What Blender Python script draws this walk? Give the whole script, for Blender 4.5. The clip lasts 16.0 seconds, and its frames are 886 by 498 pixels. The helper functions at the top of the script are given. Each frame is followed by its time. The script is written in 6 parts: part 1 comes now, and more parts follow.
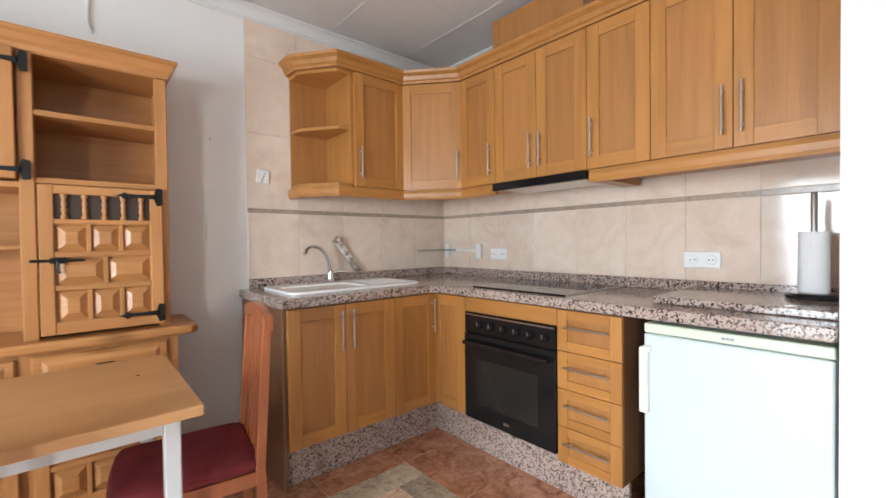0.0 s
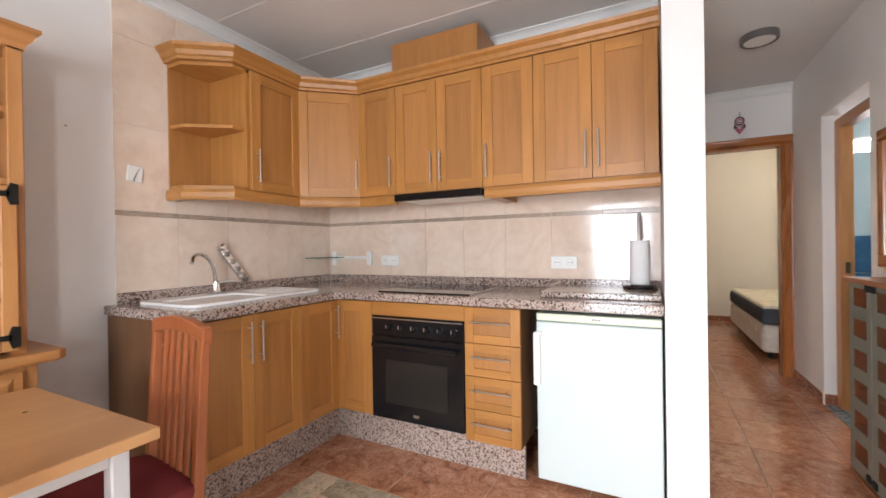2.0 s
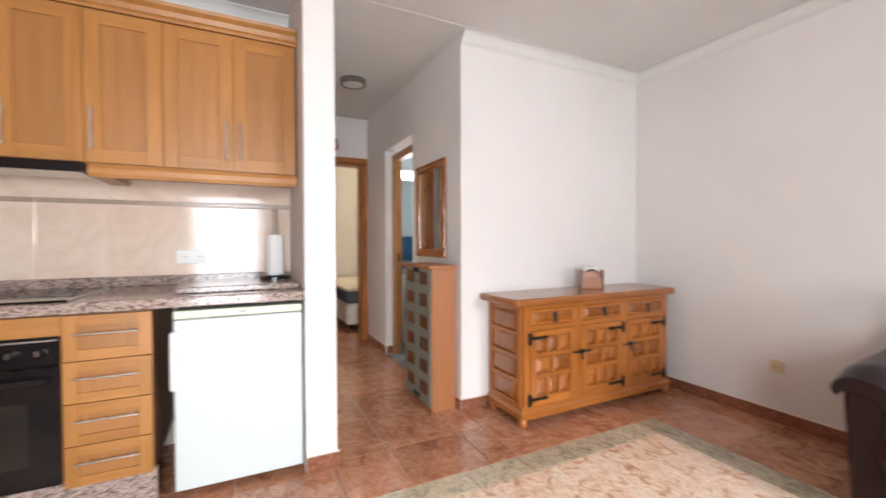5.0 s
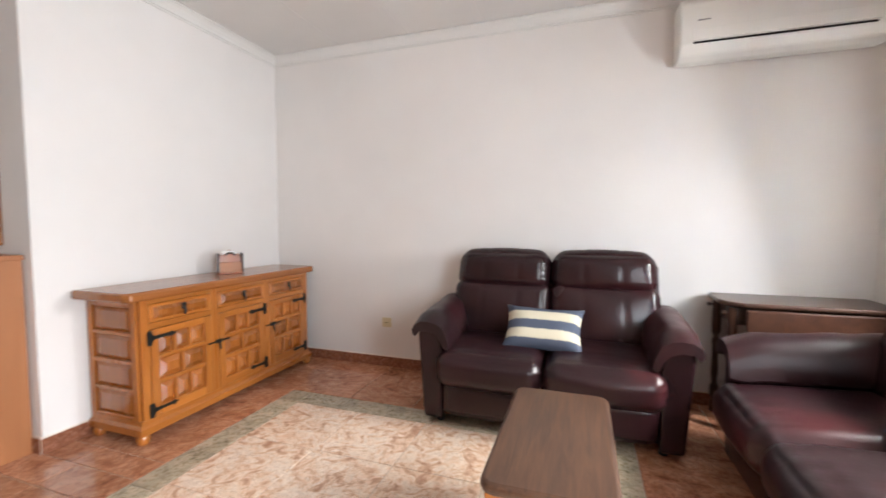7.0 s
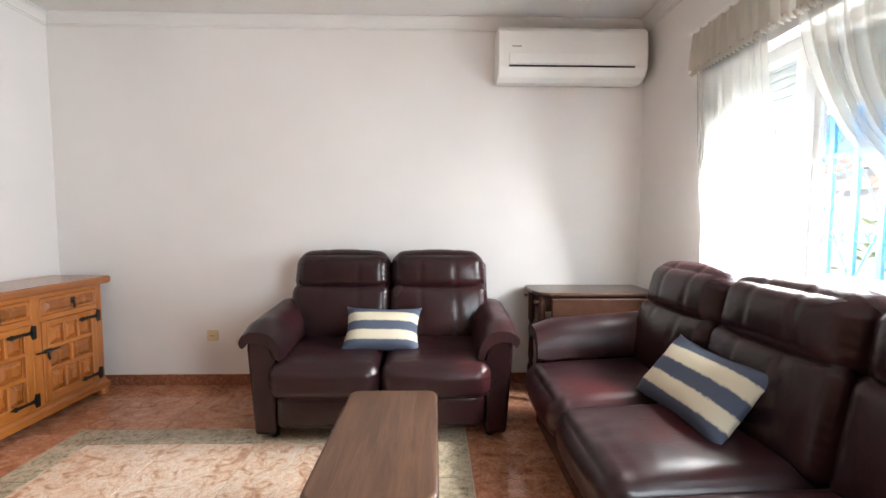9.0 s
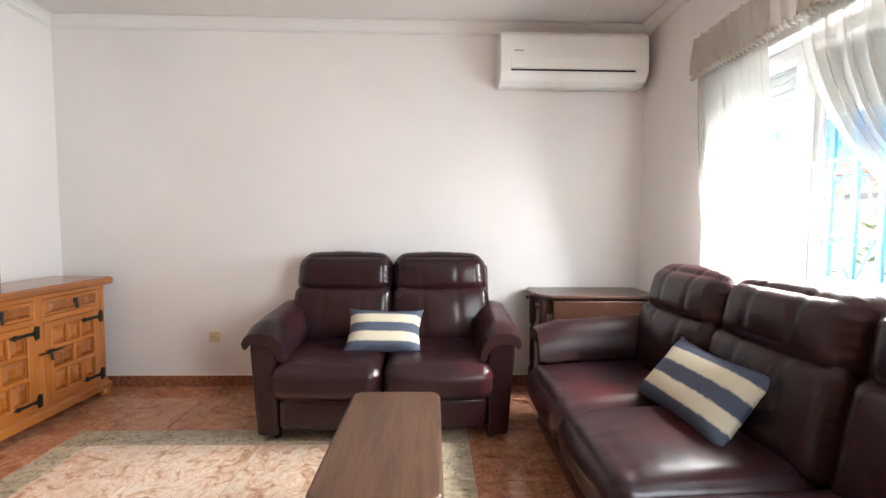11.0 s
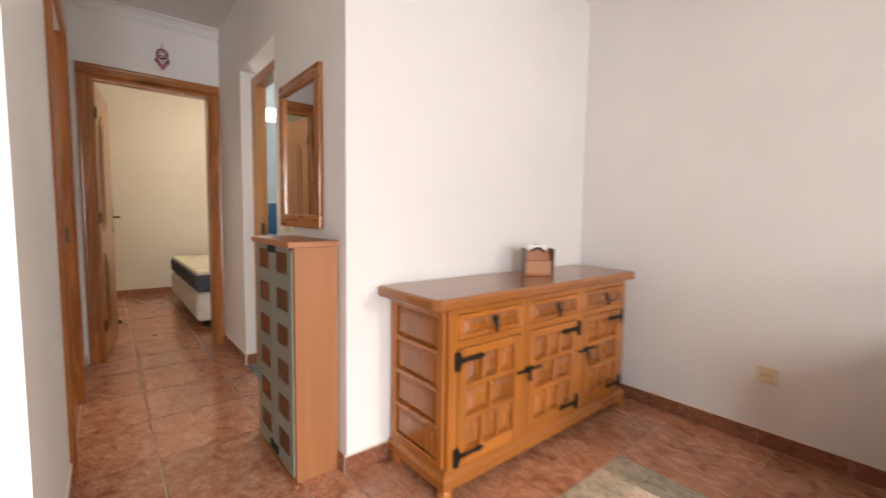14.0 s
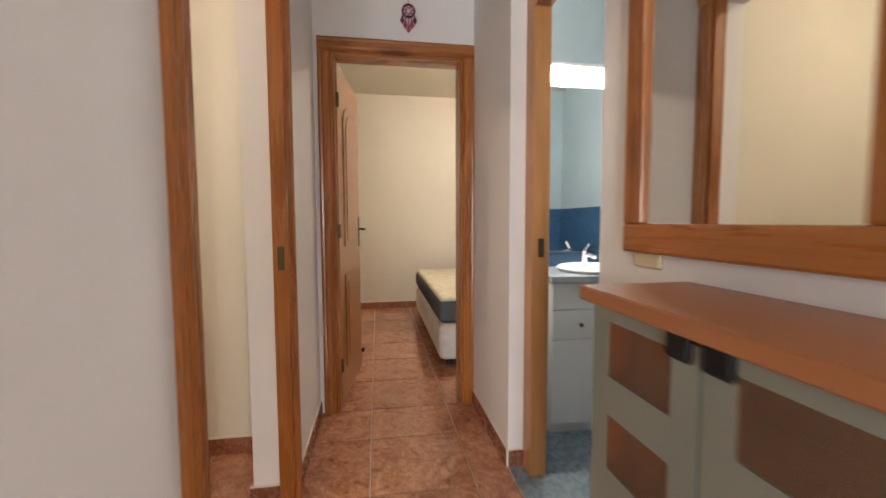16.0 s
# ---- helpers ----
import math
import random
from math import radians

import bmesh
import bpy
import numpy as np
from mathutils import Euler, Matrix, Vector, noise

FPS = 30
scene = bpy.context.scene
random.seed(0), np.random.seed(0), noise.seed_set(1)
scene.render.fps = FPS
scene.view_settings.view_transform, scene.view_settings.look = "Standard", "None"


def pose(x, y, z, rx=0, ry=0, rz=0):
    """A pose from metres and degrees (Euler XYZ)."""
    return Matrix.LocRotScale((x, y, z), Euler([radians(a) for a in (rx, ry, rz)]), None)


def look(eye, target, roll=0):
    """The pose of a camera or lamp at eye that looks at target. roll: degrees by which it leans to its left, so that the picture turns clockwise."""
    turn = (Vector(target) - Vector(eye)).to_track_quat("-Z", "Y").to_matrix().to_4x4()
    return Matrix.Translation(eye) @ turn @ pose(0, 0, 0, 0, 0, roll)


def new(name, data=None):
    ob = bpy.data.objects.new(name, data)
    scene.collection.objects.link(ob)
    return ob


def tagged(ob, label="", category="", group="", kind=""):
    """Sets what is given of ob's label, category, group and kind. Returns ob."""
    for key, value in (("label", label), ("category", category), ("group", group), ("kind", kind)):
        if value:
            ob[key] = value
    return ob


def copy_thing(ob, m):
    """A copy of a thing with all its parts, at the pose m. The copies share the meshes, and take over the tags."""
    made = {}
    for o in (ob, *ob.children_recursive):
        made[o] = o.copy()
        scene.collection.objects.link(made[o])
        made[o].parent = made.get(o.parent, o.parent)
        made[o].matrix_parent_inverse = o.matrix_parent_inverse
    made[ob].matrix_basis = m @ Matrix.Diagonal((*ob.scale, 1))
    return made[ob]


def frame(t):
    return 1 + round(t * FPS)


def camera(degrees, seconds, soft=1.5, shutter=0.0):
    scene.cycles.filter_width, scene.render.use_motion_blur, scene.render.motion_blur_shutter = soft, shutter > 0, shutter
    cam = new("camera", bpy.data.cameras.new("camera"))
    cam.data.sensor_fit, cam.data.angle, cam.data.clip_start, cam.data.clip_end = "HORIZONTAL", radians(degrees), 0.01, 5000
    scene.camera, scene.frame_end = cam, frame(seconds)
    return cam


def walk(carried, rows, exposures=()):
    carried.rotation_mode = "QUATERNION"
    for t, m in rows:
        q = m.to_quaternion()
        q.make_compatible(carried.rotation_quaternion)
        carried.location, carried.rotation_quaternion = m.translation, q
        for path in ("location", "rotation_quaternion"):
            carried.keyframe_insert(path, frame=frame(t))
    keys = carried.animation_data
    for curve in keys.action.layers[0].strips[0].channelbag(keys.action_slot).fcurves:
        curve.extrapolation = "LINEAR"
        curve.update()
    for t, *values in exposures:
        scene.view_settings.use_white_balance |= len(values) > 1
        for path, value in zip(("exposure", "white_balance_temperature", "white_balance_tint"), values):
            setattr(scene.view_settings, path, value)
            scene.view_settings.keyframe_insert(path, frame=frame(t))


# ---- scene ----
cam = camera(94.30, 16.0, shutter=0.5)
PATH = [
    (0.0, 0.000, 0.001, 1.181, -41.48, -1.02, 0.72),
    (0.5, -0.047, 0.061, 1.178, -46.75, -1.04, 0.66),
    (1.0, -0.134, 0.057, 1.170, -52.20, -0.86, 0.62),
    (1.5, -0.273, 0.072, 1.174, -57.46, -0.19, 0.77),
    (2.0, -0.350, 0.178, 1.180, -63.09, -0.19, 0.83),
    (2.5, -0.404, 0.315, 1.176, -67.87, -0.09, 0.73),
    (3.0, -0.490, 0.362, 1.166, -73.84, 0.17, 0.50),
    (5.5, -0.519, 0.417, 1.160, -129.46, -1.82, 0.09),
    (6.0, -0.541, 0.371, 1.147, -142.40, -2.64, -0.01),
    (6.5, -0.568, 0.342, 1.151, -152.41, -3.22, -0.11),
    (7.0, -0.594, 0.317, 1.150, -161.27, -3.43, -0.02),
    (7.5, -0.627, 0.301, 1.157, -168.91, -3.48, 0.00),
    (8.0, -0.657, 0.290, 1.162, -175.45, -3.56, 0.02),
    (8.5, -0.690, 0.286, 1.165, -181.14, -3.62, 0.00),
    (11.0, -0.673, 0.299, 1.163, -181.35, -3.19, -0.37),
    (11.5, -0.635, 0.301, 1.160, -176.44, -3.42, -0.32),
    (12.0, -0.564, 0.270, 1.164, -168.45, -3.81, -0.38),
    (12.5, -0.430, 0.186, 1.145, -159.06, -4.05, -0.74),
    (13.0, -0.232, 0.049, 1.146, -148.21, -4.34, -0.74),
    (13.5, 0.053, -0.057, 1.119, -138.44, -4.67, -0.73),
    (14.0, 0.391, -0.168, 1.108, -129.37, -4.53, -0.90),
    (14.5, 0.766, -0.275, 1.110, -120.22, -4.36, -0.70),
    (15.0, 1.141, -0.301, 1.087, -112.01, -4.59, -0.30),
    (15.5, 1.505, -0.307, 1.095, -104.94, -3.87, -0.30),
    (16.0, 1.832, -0.360, 1.111, -99.07, -3.81, 0.20),
]
# ==== end camera rows
walk(cam, [(t, pose(x, y, z, 90 + pitch, roll, yaw)) for t, x, y, z, yaw, pitch, roll in PATH],
     exposures=[(0.0, 0.86, 6450, 10), (1.5, 0.84, 6600, 13), (3.0, 0.84, 7050, 19), (5.5, 0.84, 6850, 16), (9.5, 0.86, 6750, 12), (13.0, 0.95, 7150, 16), (15.0, 0.86, 7400, 17), (16.0, 1.05, 7150, 16)])

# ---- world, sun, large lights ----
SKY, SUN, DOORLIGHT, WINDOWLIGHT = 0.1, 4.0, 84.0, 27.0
world = bpy.data.worlds.new("sky")
scene.world = world
world.use_nodes = True
wn = world.node_tree
sky = wn.nodes.new("ShaderNodeTexSky")
sky.sky_type = 'NISHITA'
sky.sun_disc = False
sky.sun_elevation = radians(48)
sky.sun_rotation = radians(80)
wn.nodes["Background"].inputs["Strength"].default_value = SKY
wn.links.new(sky.outputs[0], wn.nodes["Background"].inputs["Color"])
sun = new("sun", bpy.data.lights.new("sun", 'SUN'))
sun.data.energy, sun.data.angle, sun.data.color = SUN, radians(0.6), (1.0, 0.96, 0.9)
sun.matrix_basis = look((20, 4, 24), (0, 0, 0))


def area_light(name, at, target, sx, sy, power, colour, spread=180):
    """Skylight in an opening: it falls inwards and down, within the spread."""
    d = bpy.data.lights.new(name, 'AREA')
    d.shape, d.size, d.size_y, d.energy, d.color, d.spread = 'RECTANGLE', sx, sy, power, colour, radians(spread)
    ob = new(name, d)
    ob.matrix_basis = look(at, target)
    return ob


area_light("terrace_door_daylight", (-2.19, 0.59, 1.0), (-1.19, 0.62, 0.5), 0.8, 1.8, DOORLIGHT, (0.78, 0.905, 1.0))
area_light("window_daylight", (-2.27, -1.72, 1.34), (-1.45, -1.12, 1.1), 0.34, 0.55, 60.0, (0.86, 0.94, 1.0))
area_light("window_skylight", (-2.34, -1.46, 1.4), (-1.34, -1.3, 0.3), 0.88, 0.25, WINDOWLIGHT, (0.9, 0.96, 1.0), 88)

# ---- materials ----
def mat(name, base=(0.8, 0.8, 0.8), rough=0.5, metal=0.0, coat=0.0, spec=0.5):
    m = bpy.data.materials.new(name)
    m.use_nodes = True
    b = m.node_tree.nodes["Principled BSDF"]
    b.inputs["Base Color"].default_value = (*base, 1)
    b.inputs["Roughness"].default_value = rough
    b.inputs["Metallic"].default_value = metal
    b.inputs["Coat Weight"].default_value = coat
    b.inputs["Specular IOR Level"].default_value = spec
    return m


def nd(m, kind, **kw):
    n = m.node_tree.nodes.new(kind)
    for k, v in kw.items():
        n.inputs[k].default_value = v
    return n


def lk(m, a, b):
    m.node_tree.links.new(a, b)


def bsdf(m):
    return m.node_tree.nodes["Principled BSDF"]


def coords(m, scale=(1, 1, 1), shuffle=True):
    tc = nd(m, "ShaderNodeTexCoord")
    mp = nd(m, "ShaderNodeMapping")
    mp.inputs["Scale"].default_value = scale
    if shuffle:
        oi = nd(m, "ShaderNodeObjectInfo")
        mul = nd(m, "ShaderNodeVectorMath")
        mul.operation = 'SCALE'
        mul.inputs[0].default_value = (7.3, 4.1, 9.7)
        lk(m, oi.outputs["Random"], mul.inputs["Scale"])
        lk(m, mul.outputs[0], mp.inputs["Location"])
    lk(m, tc.outputs["Object"], mp.inputs["Vector"])
    return mp.outputs[0]


def noise_tex(m, vec, scale, detail=4.0, rough=0.55, distort=0.0):
    n = nd(m, "ShaderNodeTexNoise", Scale=scale, Detail=detail, Roughness=rough, Distortion=distort)
    lk(m, vec, n.inputs["Vector"])
    return n.outputs["Fac"]


def ramp(m, fac, stops):
    r = nd(m, "ShaderNodeValToRGB")
    e = r.color_ramp.elements
    while len(e) < len(stops):
        e.new(0.5)
    for el, (p, c) in zip(e, stops):
        el.position, el.color = p, (*c, 1)
    lk(m, fac, r.inputs[0])
    return r.outputs[0]


def mix(m, fac, a, b, mode='MIX'):
    n = nd(m, "ShaderNodeMix")
    n.data_type, n.blend_type = 'RGBA', mode
    for sock, v in ((n.inputs[0], fac), (n.inputs[6], a), (n.inputs[7], b)):
        if isinstance(v, (int, float)):
            sock.default_value = v
        elif isinstance(v, tuple):
            sock.default_value = (*v, 1)
        else:
            lk(m, v, sock)
    return n.outputs[2]


def bump(m, height, strength, dist=0.002):
    n = nd(m, "ShaderNodeBump", Strength=strength, Distance=dist)
    lk(m, height, n.inputs["Height"])
    lk(m, n.outputs[0], bsdf(m).inputs["Normal"])


def rough_var(m, fac, lo, hi):
    n = nd(m, "ShaderNodeMapRange")
    n.inputs[3].default_value, n.inputs[4].default_value = lo, hi
    lk(m, fac, n.inputs[0])
    lk(m, n.outputs[0], bsdf(m).inputs["Roughness"])


def plaster(name, c, bumpy=0.25):
    m = mat(name, c, 0.85, spec=0.25)
    v = coords(m, shuffle=False)
    big = noise_tex(m, v, 1.3, 3)
    fine = noise_tex(m, v, 90, 5)
    mid = noise_tex(m, v, 22, 4)
    dark = tuple(x * 0.94 for x in c)
    lk(m, ramp(m, big, [(0.3, dark), (0.7, c)]), bsdf(m).inputs["Base Color"])
    bump(m, mix(m, 0.5, fine, mid), bumpy, 0.004)
    return m


def wood(name, dark, light, axis='z', rough=0.4, coat=0.15, scale=1.0, knots=0.0, tone=0.16):
    m = mat(name, light, rough, coat=coat)
    bsdf(m).inputs["Coat Roughness"].default_value = 0.22
    st = {'x': (1.2, 16, 16), 'y': (16, 1.2, 16), 'z': (16, 16, 1.2)}[axis]
    v = coords(m, tuple(a * scale for a in st))
    g1 = noise_tex(m, v, 1.0, 6, 0.62, 0.8)
    v2 = coords(m, tuple(a * scale * (5 if a > 5 else 1.5) for a in st))
    g2 = noise_tex(m, v2, 1.6, 3, 0.6)
    col = ramp(m, g1, [(0.25, dark), (0.6, light), (0.85, tuple(min(1, a * 1.12) for a in light))])
    col = mix(m, 0.22, col, ramp(m, g2, [(0.35, dark), (0.65, light)]))
    oi = nd(m, "ShaderNodeObjectInfo")
    lo = 1 - tone
    col = mix(m, 1.0, col, ramp(m, oi.outputs["Random"], [(0.0, (lo, lo, lo)), (1.0, (1, 1, 1))]), 'MULTIPLY')
    if knots:
        kv = coords(m, {'x': (3, 9, 9), 'y': (9, 3, 9), 'z': (9, 9, 3)}[axis])
        vo = nd(m, "ShaderNodeTexVoronoi", Scale=knots)
        lk(m, kv, vo.inputs["Vector"])
        k = ramp(m, vo.outputs["Distance"], [(0.06, (0, 0, 0)), (0.14, (1, 1, 1))])
        col = mix(m, k, tuple(a * 0.6 for a in dark), col)
    lk(m, col, bsdf(m).inputs["Base Color"])
    rough_var(m, g1, rough * 0.8, rough * 1.25)
    bump(m, g2, 0.12, 0.001)
    return m


def granite(name, gloss):
    m = mat(name, (0.3, 0.25, 0.22), gloss)
    v = coords(m, shuffle=False)
    vo = nd(m, "ShaderNodeTexVoronoi", Scale=150.0, Randomness=1.0)
    lk(m, v, vo.inputs["Vector"])
    sep = nd(m, "ShaderNodeSeparateColor")
    lk(m, vo.outputs["Color"], sep.inputs[0])
    big = noise_tex(m, v, 60, 4)
    mixn = nd(m, "ShaderNodeMath")
    mixn.operation = 'ADD'
    lk(m, sep.outputs[0], mixn.inputs[0])
    lk(m, big, mixn.inputs[1])
    lk(m, ramp(m, mixn.outputs[0], [(0.5, (0.022, 0.018, 0.017)), (0.68, (0.13, 0.095, 0.085)), (0.9, (0.31, 0.2, 0.16)), (1.25, (0.46, 0.36, 0.31))]), bsdf(m).inputs["Base Color"])
    r = m.node_tree.nodes
    for n in r:
        if n.bl_idname == "ShaderNodeValToRGB":
            n.color_ramp.elements[3].position = 1.0
    return m


def stone_tile(name, stops, gloss, scale=9.0, tone=0.2, vein=None, span=(0.28, 0.72), fine=0.3):
    m = mat(name, stops[0], gloss, spec=0.5)
    v = coords(m)
    a = noise_tex(m, v, scale, 6, 0.62, 1.4)
    b = noise_tex(m, v, scale * 4.5, 4, 0.6)
    n = len(stops)
    col = ramp(m, a, [(span[0] + (span[1] - span[0]) * i / (n - 1), c) for i, c in enumerate(stops)])
    col = mix(m, fine, col, ramp(m, b, [(0.35, stops[0]), (0.65, stops[-1])]))
    if vein:
        vv = noise_tex(m, v, scale * 1.3, 8, 0.7, 2.5)
        col = mix(m, ramp(m, vv, [(0.47, (0, 0, 0)), (0.5, (0.6, 0.6, 0.6)), (0.53, (0, 0, 0))]), col, vein)
    oi = nd(m, "ShaderNodeObjectInfo")
    lo = 1 - tone
    col = mix(m, 1.0, col, ramp(m, oi.outputs["Random"], [(0, (lo, lo, lo)), (1, (1, 1, 1))]), 'MULTIPLY')
    lk(m, col, bsdf(m).inputs["Base Color"])
    rough_var(m, b, gloss * 0.7, gloss * 1.5)
    bump(m, a, 0.05, 0.002)
    return m


def leather(name, worn, lo, hi):
    m = mat(name, (0.03, 0.008, 0.012), 0.3, spec=0.36)
    v = coords(m)
    big = noise_tex(m, v, 2.2, 2)
    wear = noise_tex(m, v, 3.0, 2, 0.5)
    col = ramp(m, big, [(0.3, (0.016, 0.006, 0.0074)), (0.7, (0.028, 0.0092, 0.0112))])
    col = mix(m, ramp(m, wear, [(0.54, (0, 0, 0)), (0.74, (worn, worn, worn))]), col, (0.14, 0.018, 0.019))
    lk(m, col, bsdf(m).inputs["Base Color"])
    pores = noise_tex(m, v, 300, 2, 0.5)
    folds = noise_tex(m, coords(m, (1.0, 0.6, 1)), 34, 3, 0.5, 1.2)
    bump(m, mix(m, 0.75, pores, folds), 0.26, 0.004)
    rough_var(m, big, lo, hi)
    return m


def cloth(name, c, weave=900.0, rough=0.95):
    m = mat(name, c, rough, spec=0.15)
    v = coords(m)
    a = noise_tex(m, v, 14, 4)
    f = noise_tex(m, v, weave * 0.4, 2)
    lk(m, ramp(m, a, [(0.3, tuple(x * 0.75 for x in c)), (0.7, c)]), bsdf(m).inputs["Base Color"])
    bump(m, f, 0.4, 0.002)
    return m


def striped():
    m = mat("striped_cotton", (0.7, 0.65, 0.5), 0.95, spec=0.1)
    tc = nd(m, "ShaderNodeTexCoord")
    sep = nd(m, "ShaderNodeSeparateXYZ")
    lk(m, tc.outputs["Object"], sep.inputs[0])
    nz = noise_tex(m, tc.outputs["Object"], 70, 4)
    add = nd(m, "ShaderNodeMath")
    add.operation = 'MULTIPLY_ADD'
    add.inputs[1].default_value = 0.016
    lk(m, nz, add.inputs[0])
    lk(m, sep.outputs["Z"], add.inputs[2])
    mod = nd(m, "ShaderNodeMath")
    mod.operation = 'PINGPONG'
    mod.inputs[1].default_value = 0.0575
    sh = nd(m, "ShaderNodeMath")
    sh.operation = 'ADD'
    sh.inputs[1].default_value = 0.0505
    lk(m, add.outputs[0], sh.inputs[0])
    lk(m, sh.outputs[0], mod.inputs[0])
    lk(m, ramp(m, mod.outputs[0], [(0.026, (0.62, 0.56, 0.43)), (0.031, (0.085, 0.1, 0.14))]), bsdf(m).inputs["Base Color"])
    f = noise_tex(m, tc.outputs["Object"], 350, 2)
    bump(m, f, 0.5, 0.002)
    return m


def see_through(name, c, clear, rough=0.05, trans=0.0):
    m = mat(name, c, rough)
    t = nd(m, "ShaderNodeBsdfTransparent")
    t.inputs[0].default_value = (*c, 1)
    mx = nd(m, "ShaderNodeMixShader")
    mx.inputs[0].default_value = clear
    first = bsdf(m).outputs[0]
    if trans:
        tr = nd(m, "ShaderNodeBsdfTranslucent")
        tr.inputs[0].default_value = (*c, 1)
        m2 = nd(m, "ShaderNodeMixShader")
        m2.inputs[0].default_value = trans
        lk(m, first, m2.inputs[1])
        lk(m, tr.outputs[0], m2.inputs[2])
        first = m2.outputs[0]
    lk(m, first, mx.inputs[1])
    lk(m, t.outputs[0], mx.inputs[2])
    lk(m, mx.outputs[0], m.node_tree.nodes["Material Output"].inputs[0])
    return m


def lamp_mat(name, c, power):
    m = mat(name, c, 0.5)
    bsdf(m).inputs["Emission Color"].default_value = (*c, 1)
    bsdf(m).inputs["Emission Strength"].default_value = power
    return m


WHITE = plaster("white_wall_paint", (0.8, 0.775, 0.755))
CEIL = plaster("ceiling_paint", (0.7, 0.68, 0.66), 0.12)
CREAM = plaster("cream_wall_paint", (0.77, 0.735, 0.65))
COVE = mat("white_coving_plaster", (0.72, 0.71, 0.69), 0.6)
TERRA = stone_tile("terracotta_tile", [(0.22, 0.078, 0.042), (0.47, 0.19, 0.1), (0.59, 0.27, 0.155), (0.66, 0.35, 0.215)], 0.115, 9.0, 0.16, (0.09, 0.035, 0.022), (0.3, 0.66), 0.2)
FIELD = stone_tile("beige_inlay_tile", [(0.5, 0.27, 0.17), (0.8, 0.53, 0.37), (0.89, 0.69, 0.53), (0.91, 0.76, 0.63)], 0.17, 11.0, 0.08, (0.36, 0.18, 0.1), (0.36, 0.6), 0.14)
SLATE = stone_tile("green_slate_tile", [(0.3, 0.265, 0.19), (0.56, 0.49, 0.355), (0.7, 0.57, 0.42)], 0.26, 11.0, 0.34, (0.36, 0.24, 0.14), (0.36, 0.62), 0.2)
SKIRT = stone_tile("terracotta_skirting", [(0.2, 0.07, 0.04), (0.31, 0.118, 0.066), (0.4, 0.17, 0.1)], 0.24, 12.0, 0.2)
GROUT = plaster("floor_grout", (0.58, 0.46, 0.37))
PALEGROUT = mat("pale_grout", (0.76, 0.66, 0.57), 0.9)
KTILE = stone_tile("beige_wall_tile", [(0.67, 0.51, 0.4), (0.77, 0.62, 0.5), (0.81, 0.68, 0.57)], 0.1, 3.5, 0.06)
LISTEL = stone_tile("listel_tile", [(0.3, 0.21, 0.15), (0.58, 0.45, 0.35)], 0.2, 25.0)
GRAN = granite("polished_granite", 0.12)
GRANK = granite("granite_plinth", 0.3)
BEECH = wood("beech_veneer", (0.36, 0.147, 0.034), (0.52, 0.23, 0.06), 'z', 0.36, 0.1)
BEECHX = wood("beech_veneer_across", (0.36, 0.147, 0.034), (0.52, 0.23, 0.06), 'x', 0.36, 0.1)
BEECHY = wood("beech_veneer_side", (0.36, 0.147, 0.034), (0.52, 0.23, 0.06), 'y', 0.36, 0.1)
PANEL = wood("beech_panel", (0.33, 0.136, 0.036), (0.47, 0.205, 0.058), 'z', 0.4, 0.08)
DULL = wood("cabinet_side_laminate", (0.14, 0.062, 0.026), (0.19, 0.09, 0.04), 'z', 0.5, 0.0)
PINE = wood("honey_pine", (0.36, 0.14, 0.038), (0.52, 0.235, 0.078), 'z', 0.38, 0.2, 1.0, 0.5)
PINEX = wood("honey_pine_across", (0.36, 0.14, 0.038), (0.52, 0.235, 0.078), 'x', 0.38, 0.2, 1.0, 0.5)
CAST = wood("varnished_pine", (0.31, 0.09, 0.015), (0.48, 0.16, 0.028), 'z', 0.28, 0.4)
CASTY = wood("varnished_pine_across", (0.31, 0.09, 0.015), (0.48, 0.16, 0.028), 'x', 0.28, 0.4)
CASTP = wood("varnished_panel", (0.25, 0.066, 0.012), (0.45, 0.145, 0.026), 'z', 0.26, 0.4, 1.0, 0, 0.4)
CASTT = wood("sideboard_top_wood", (0.27, 0.082, 0.019), (0.4, 0.138, 0.038), 'x', 0.24, 0.4)
LAMIN = wood("table_laminate", (0.47, 0.23, 0.09), (0.56, 0.3, 0.13), 'x', 0.4, 0.05, 1.0)
CHERRY = wood("cherry_wood", (0.28, 0.07, 0.022), (0.41, 0.125, 0.045), 'z', 0.3, 0.3)
SHOEW = wood("shoe_cabinet_laminate", (0.38, 0.14, 0.052), (0.44, 0.175, 0.068), 'z', 0.45, 0.05)
SHOEX = wood("shoe_cabinet_top", (0.33, 0.115, 0.042), (0.4, 0.15, 0.058), 'x', 0.35, 0.1)
CASING = wood("varnished_door_pine", (0.26, 0.076, 0.015), (0.43, 0.143, 0.03), 'z', 0.27, 0.4, 1.0, 0.35)
CASINGL = wood("varnished_frame_pine", (0.26, 0.076, 0.015), (0.43, 0.143, 0.03), 'x', 0.27, 0.4)
CASINGX = wood("varnished_lintel_pine", (0.26, 0.076, 0.015), (0.43, 0.143, 0.03), 'y', 0.27, 0.4, 1.0, 0.35)
LEAF = wood("door_leaf_pine", (0.32, 0.12, 0.034), (0.46, 0.2, 0.062), 'z', 0.3, 0.3)
WALNUT = wood("dark_walnut", (0.028, 0.011, 0.006), (0.07, 0.028, 0.016), 'y', 0.3, 0.3, 1.0)
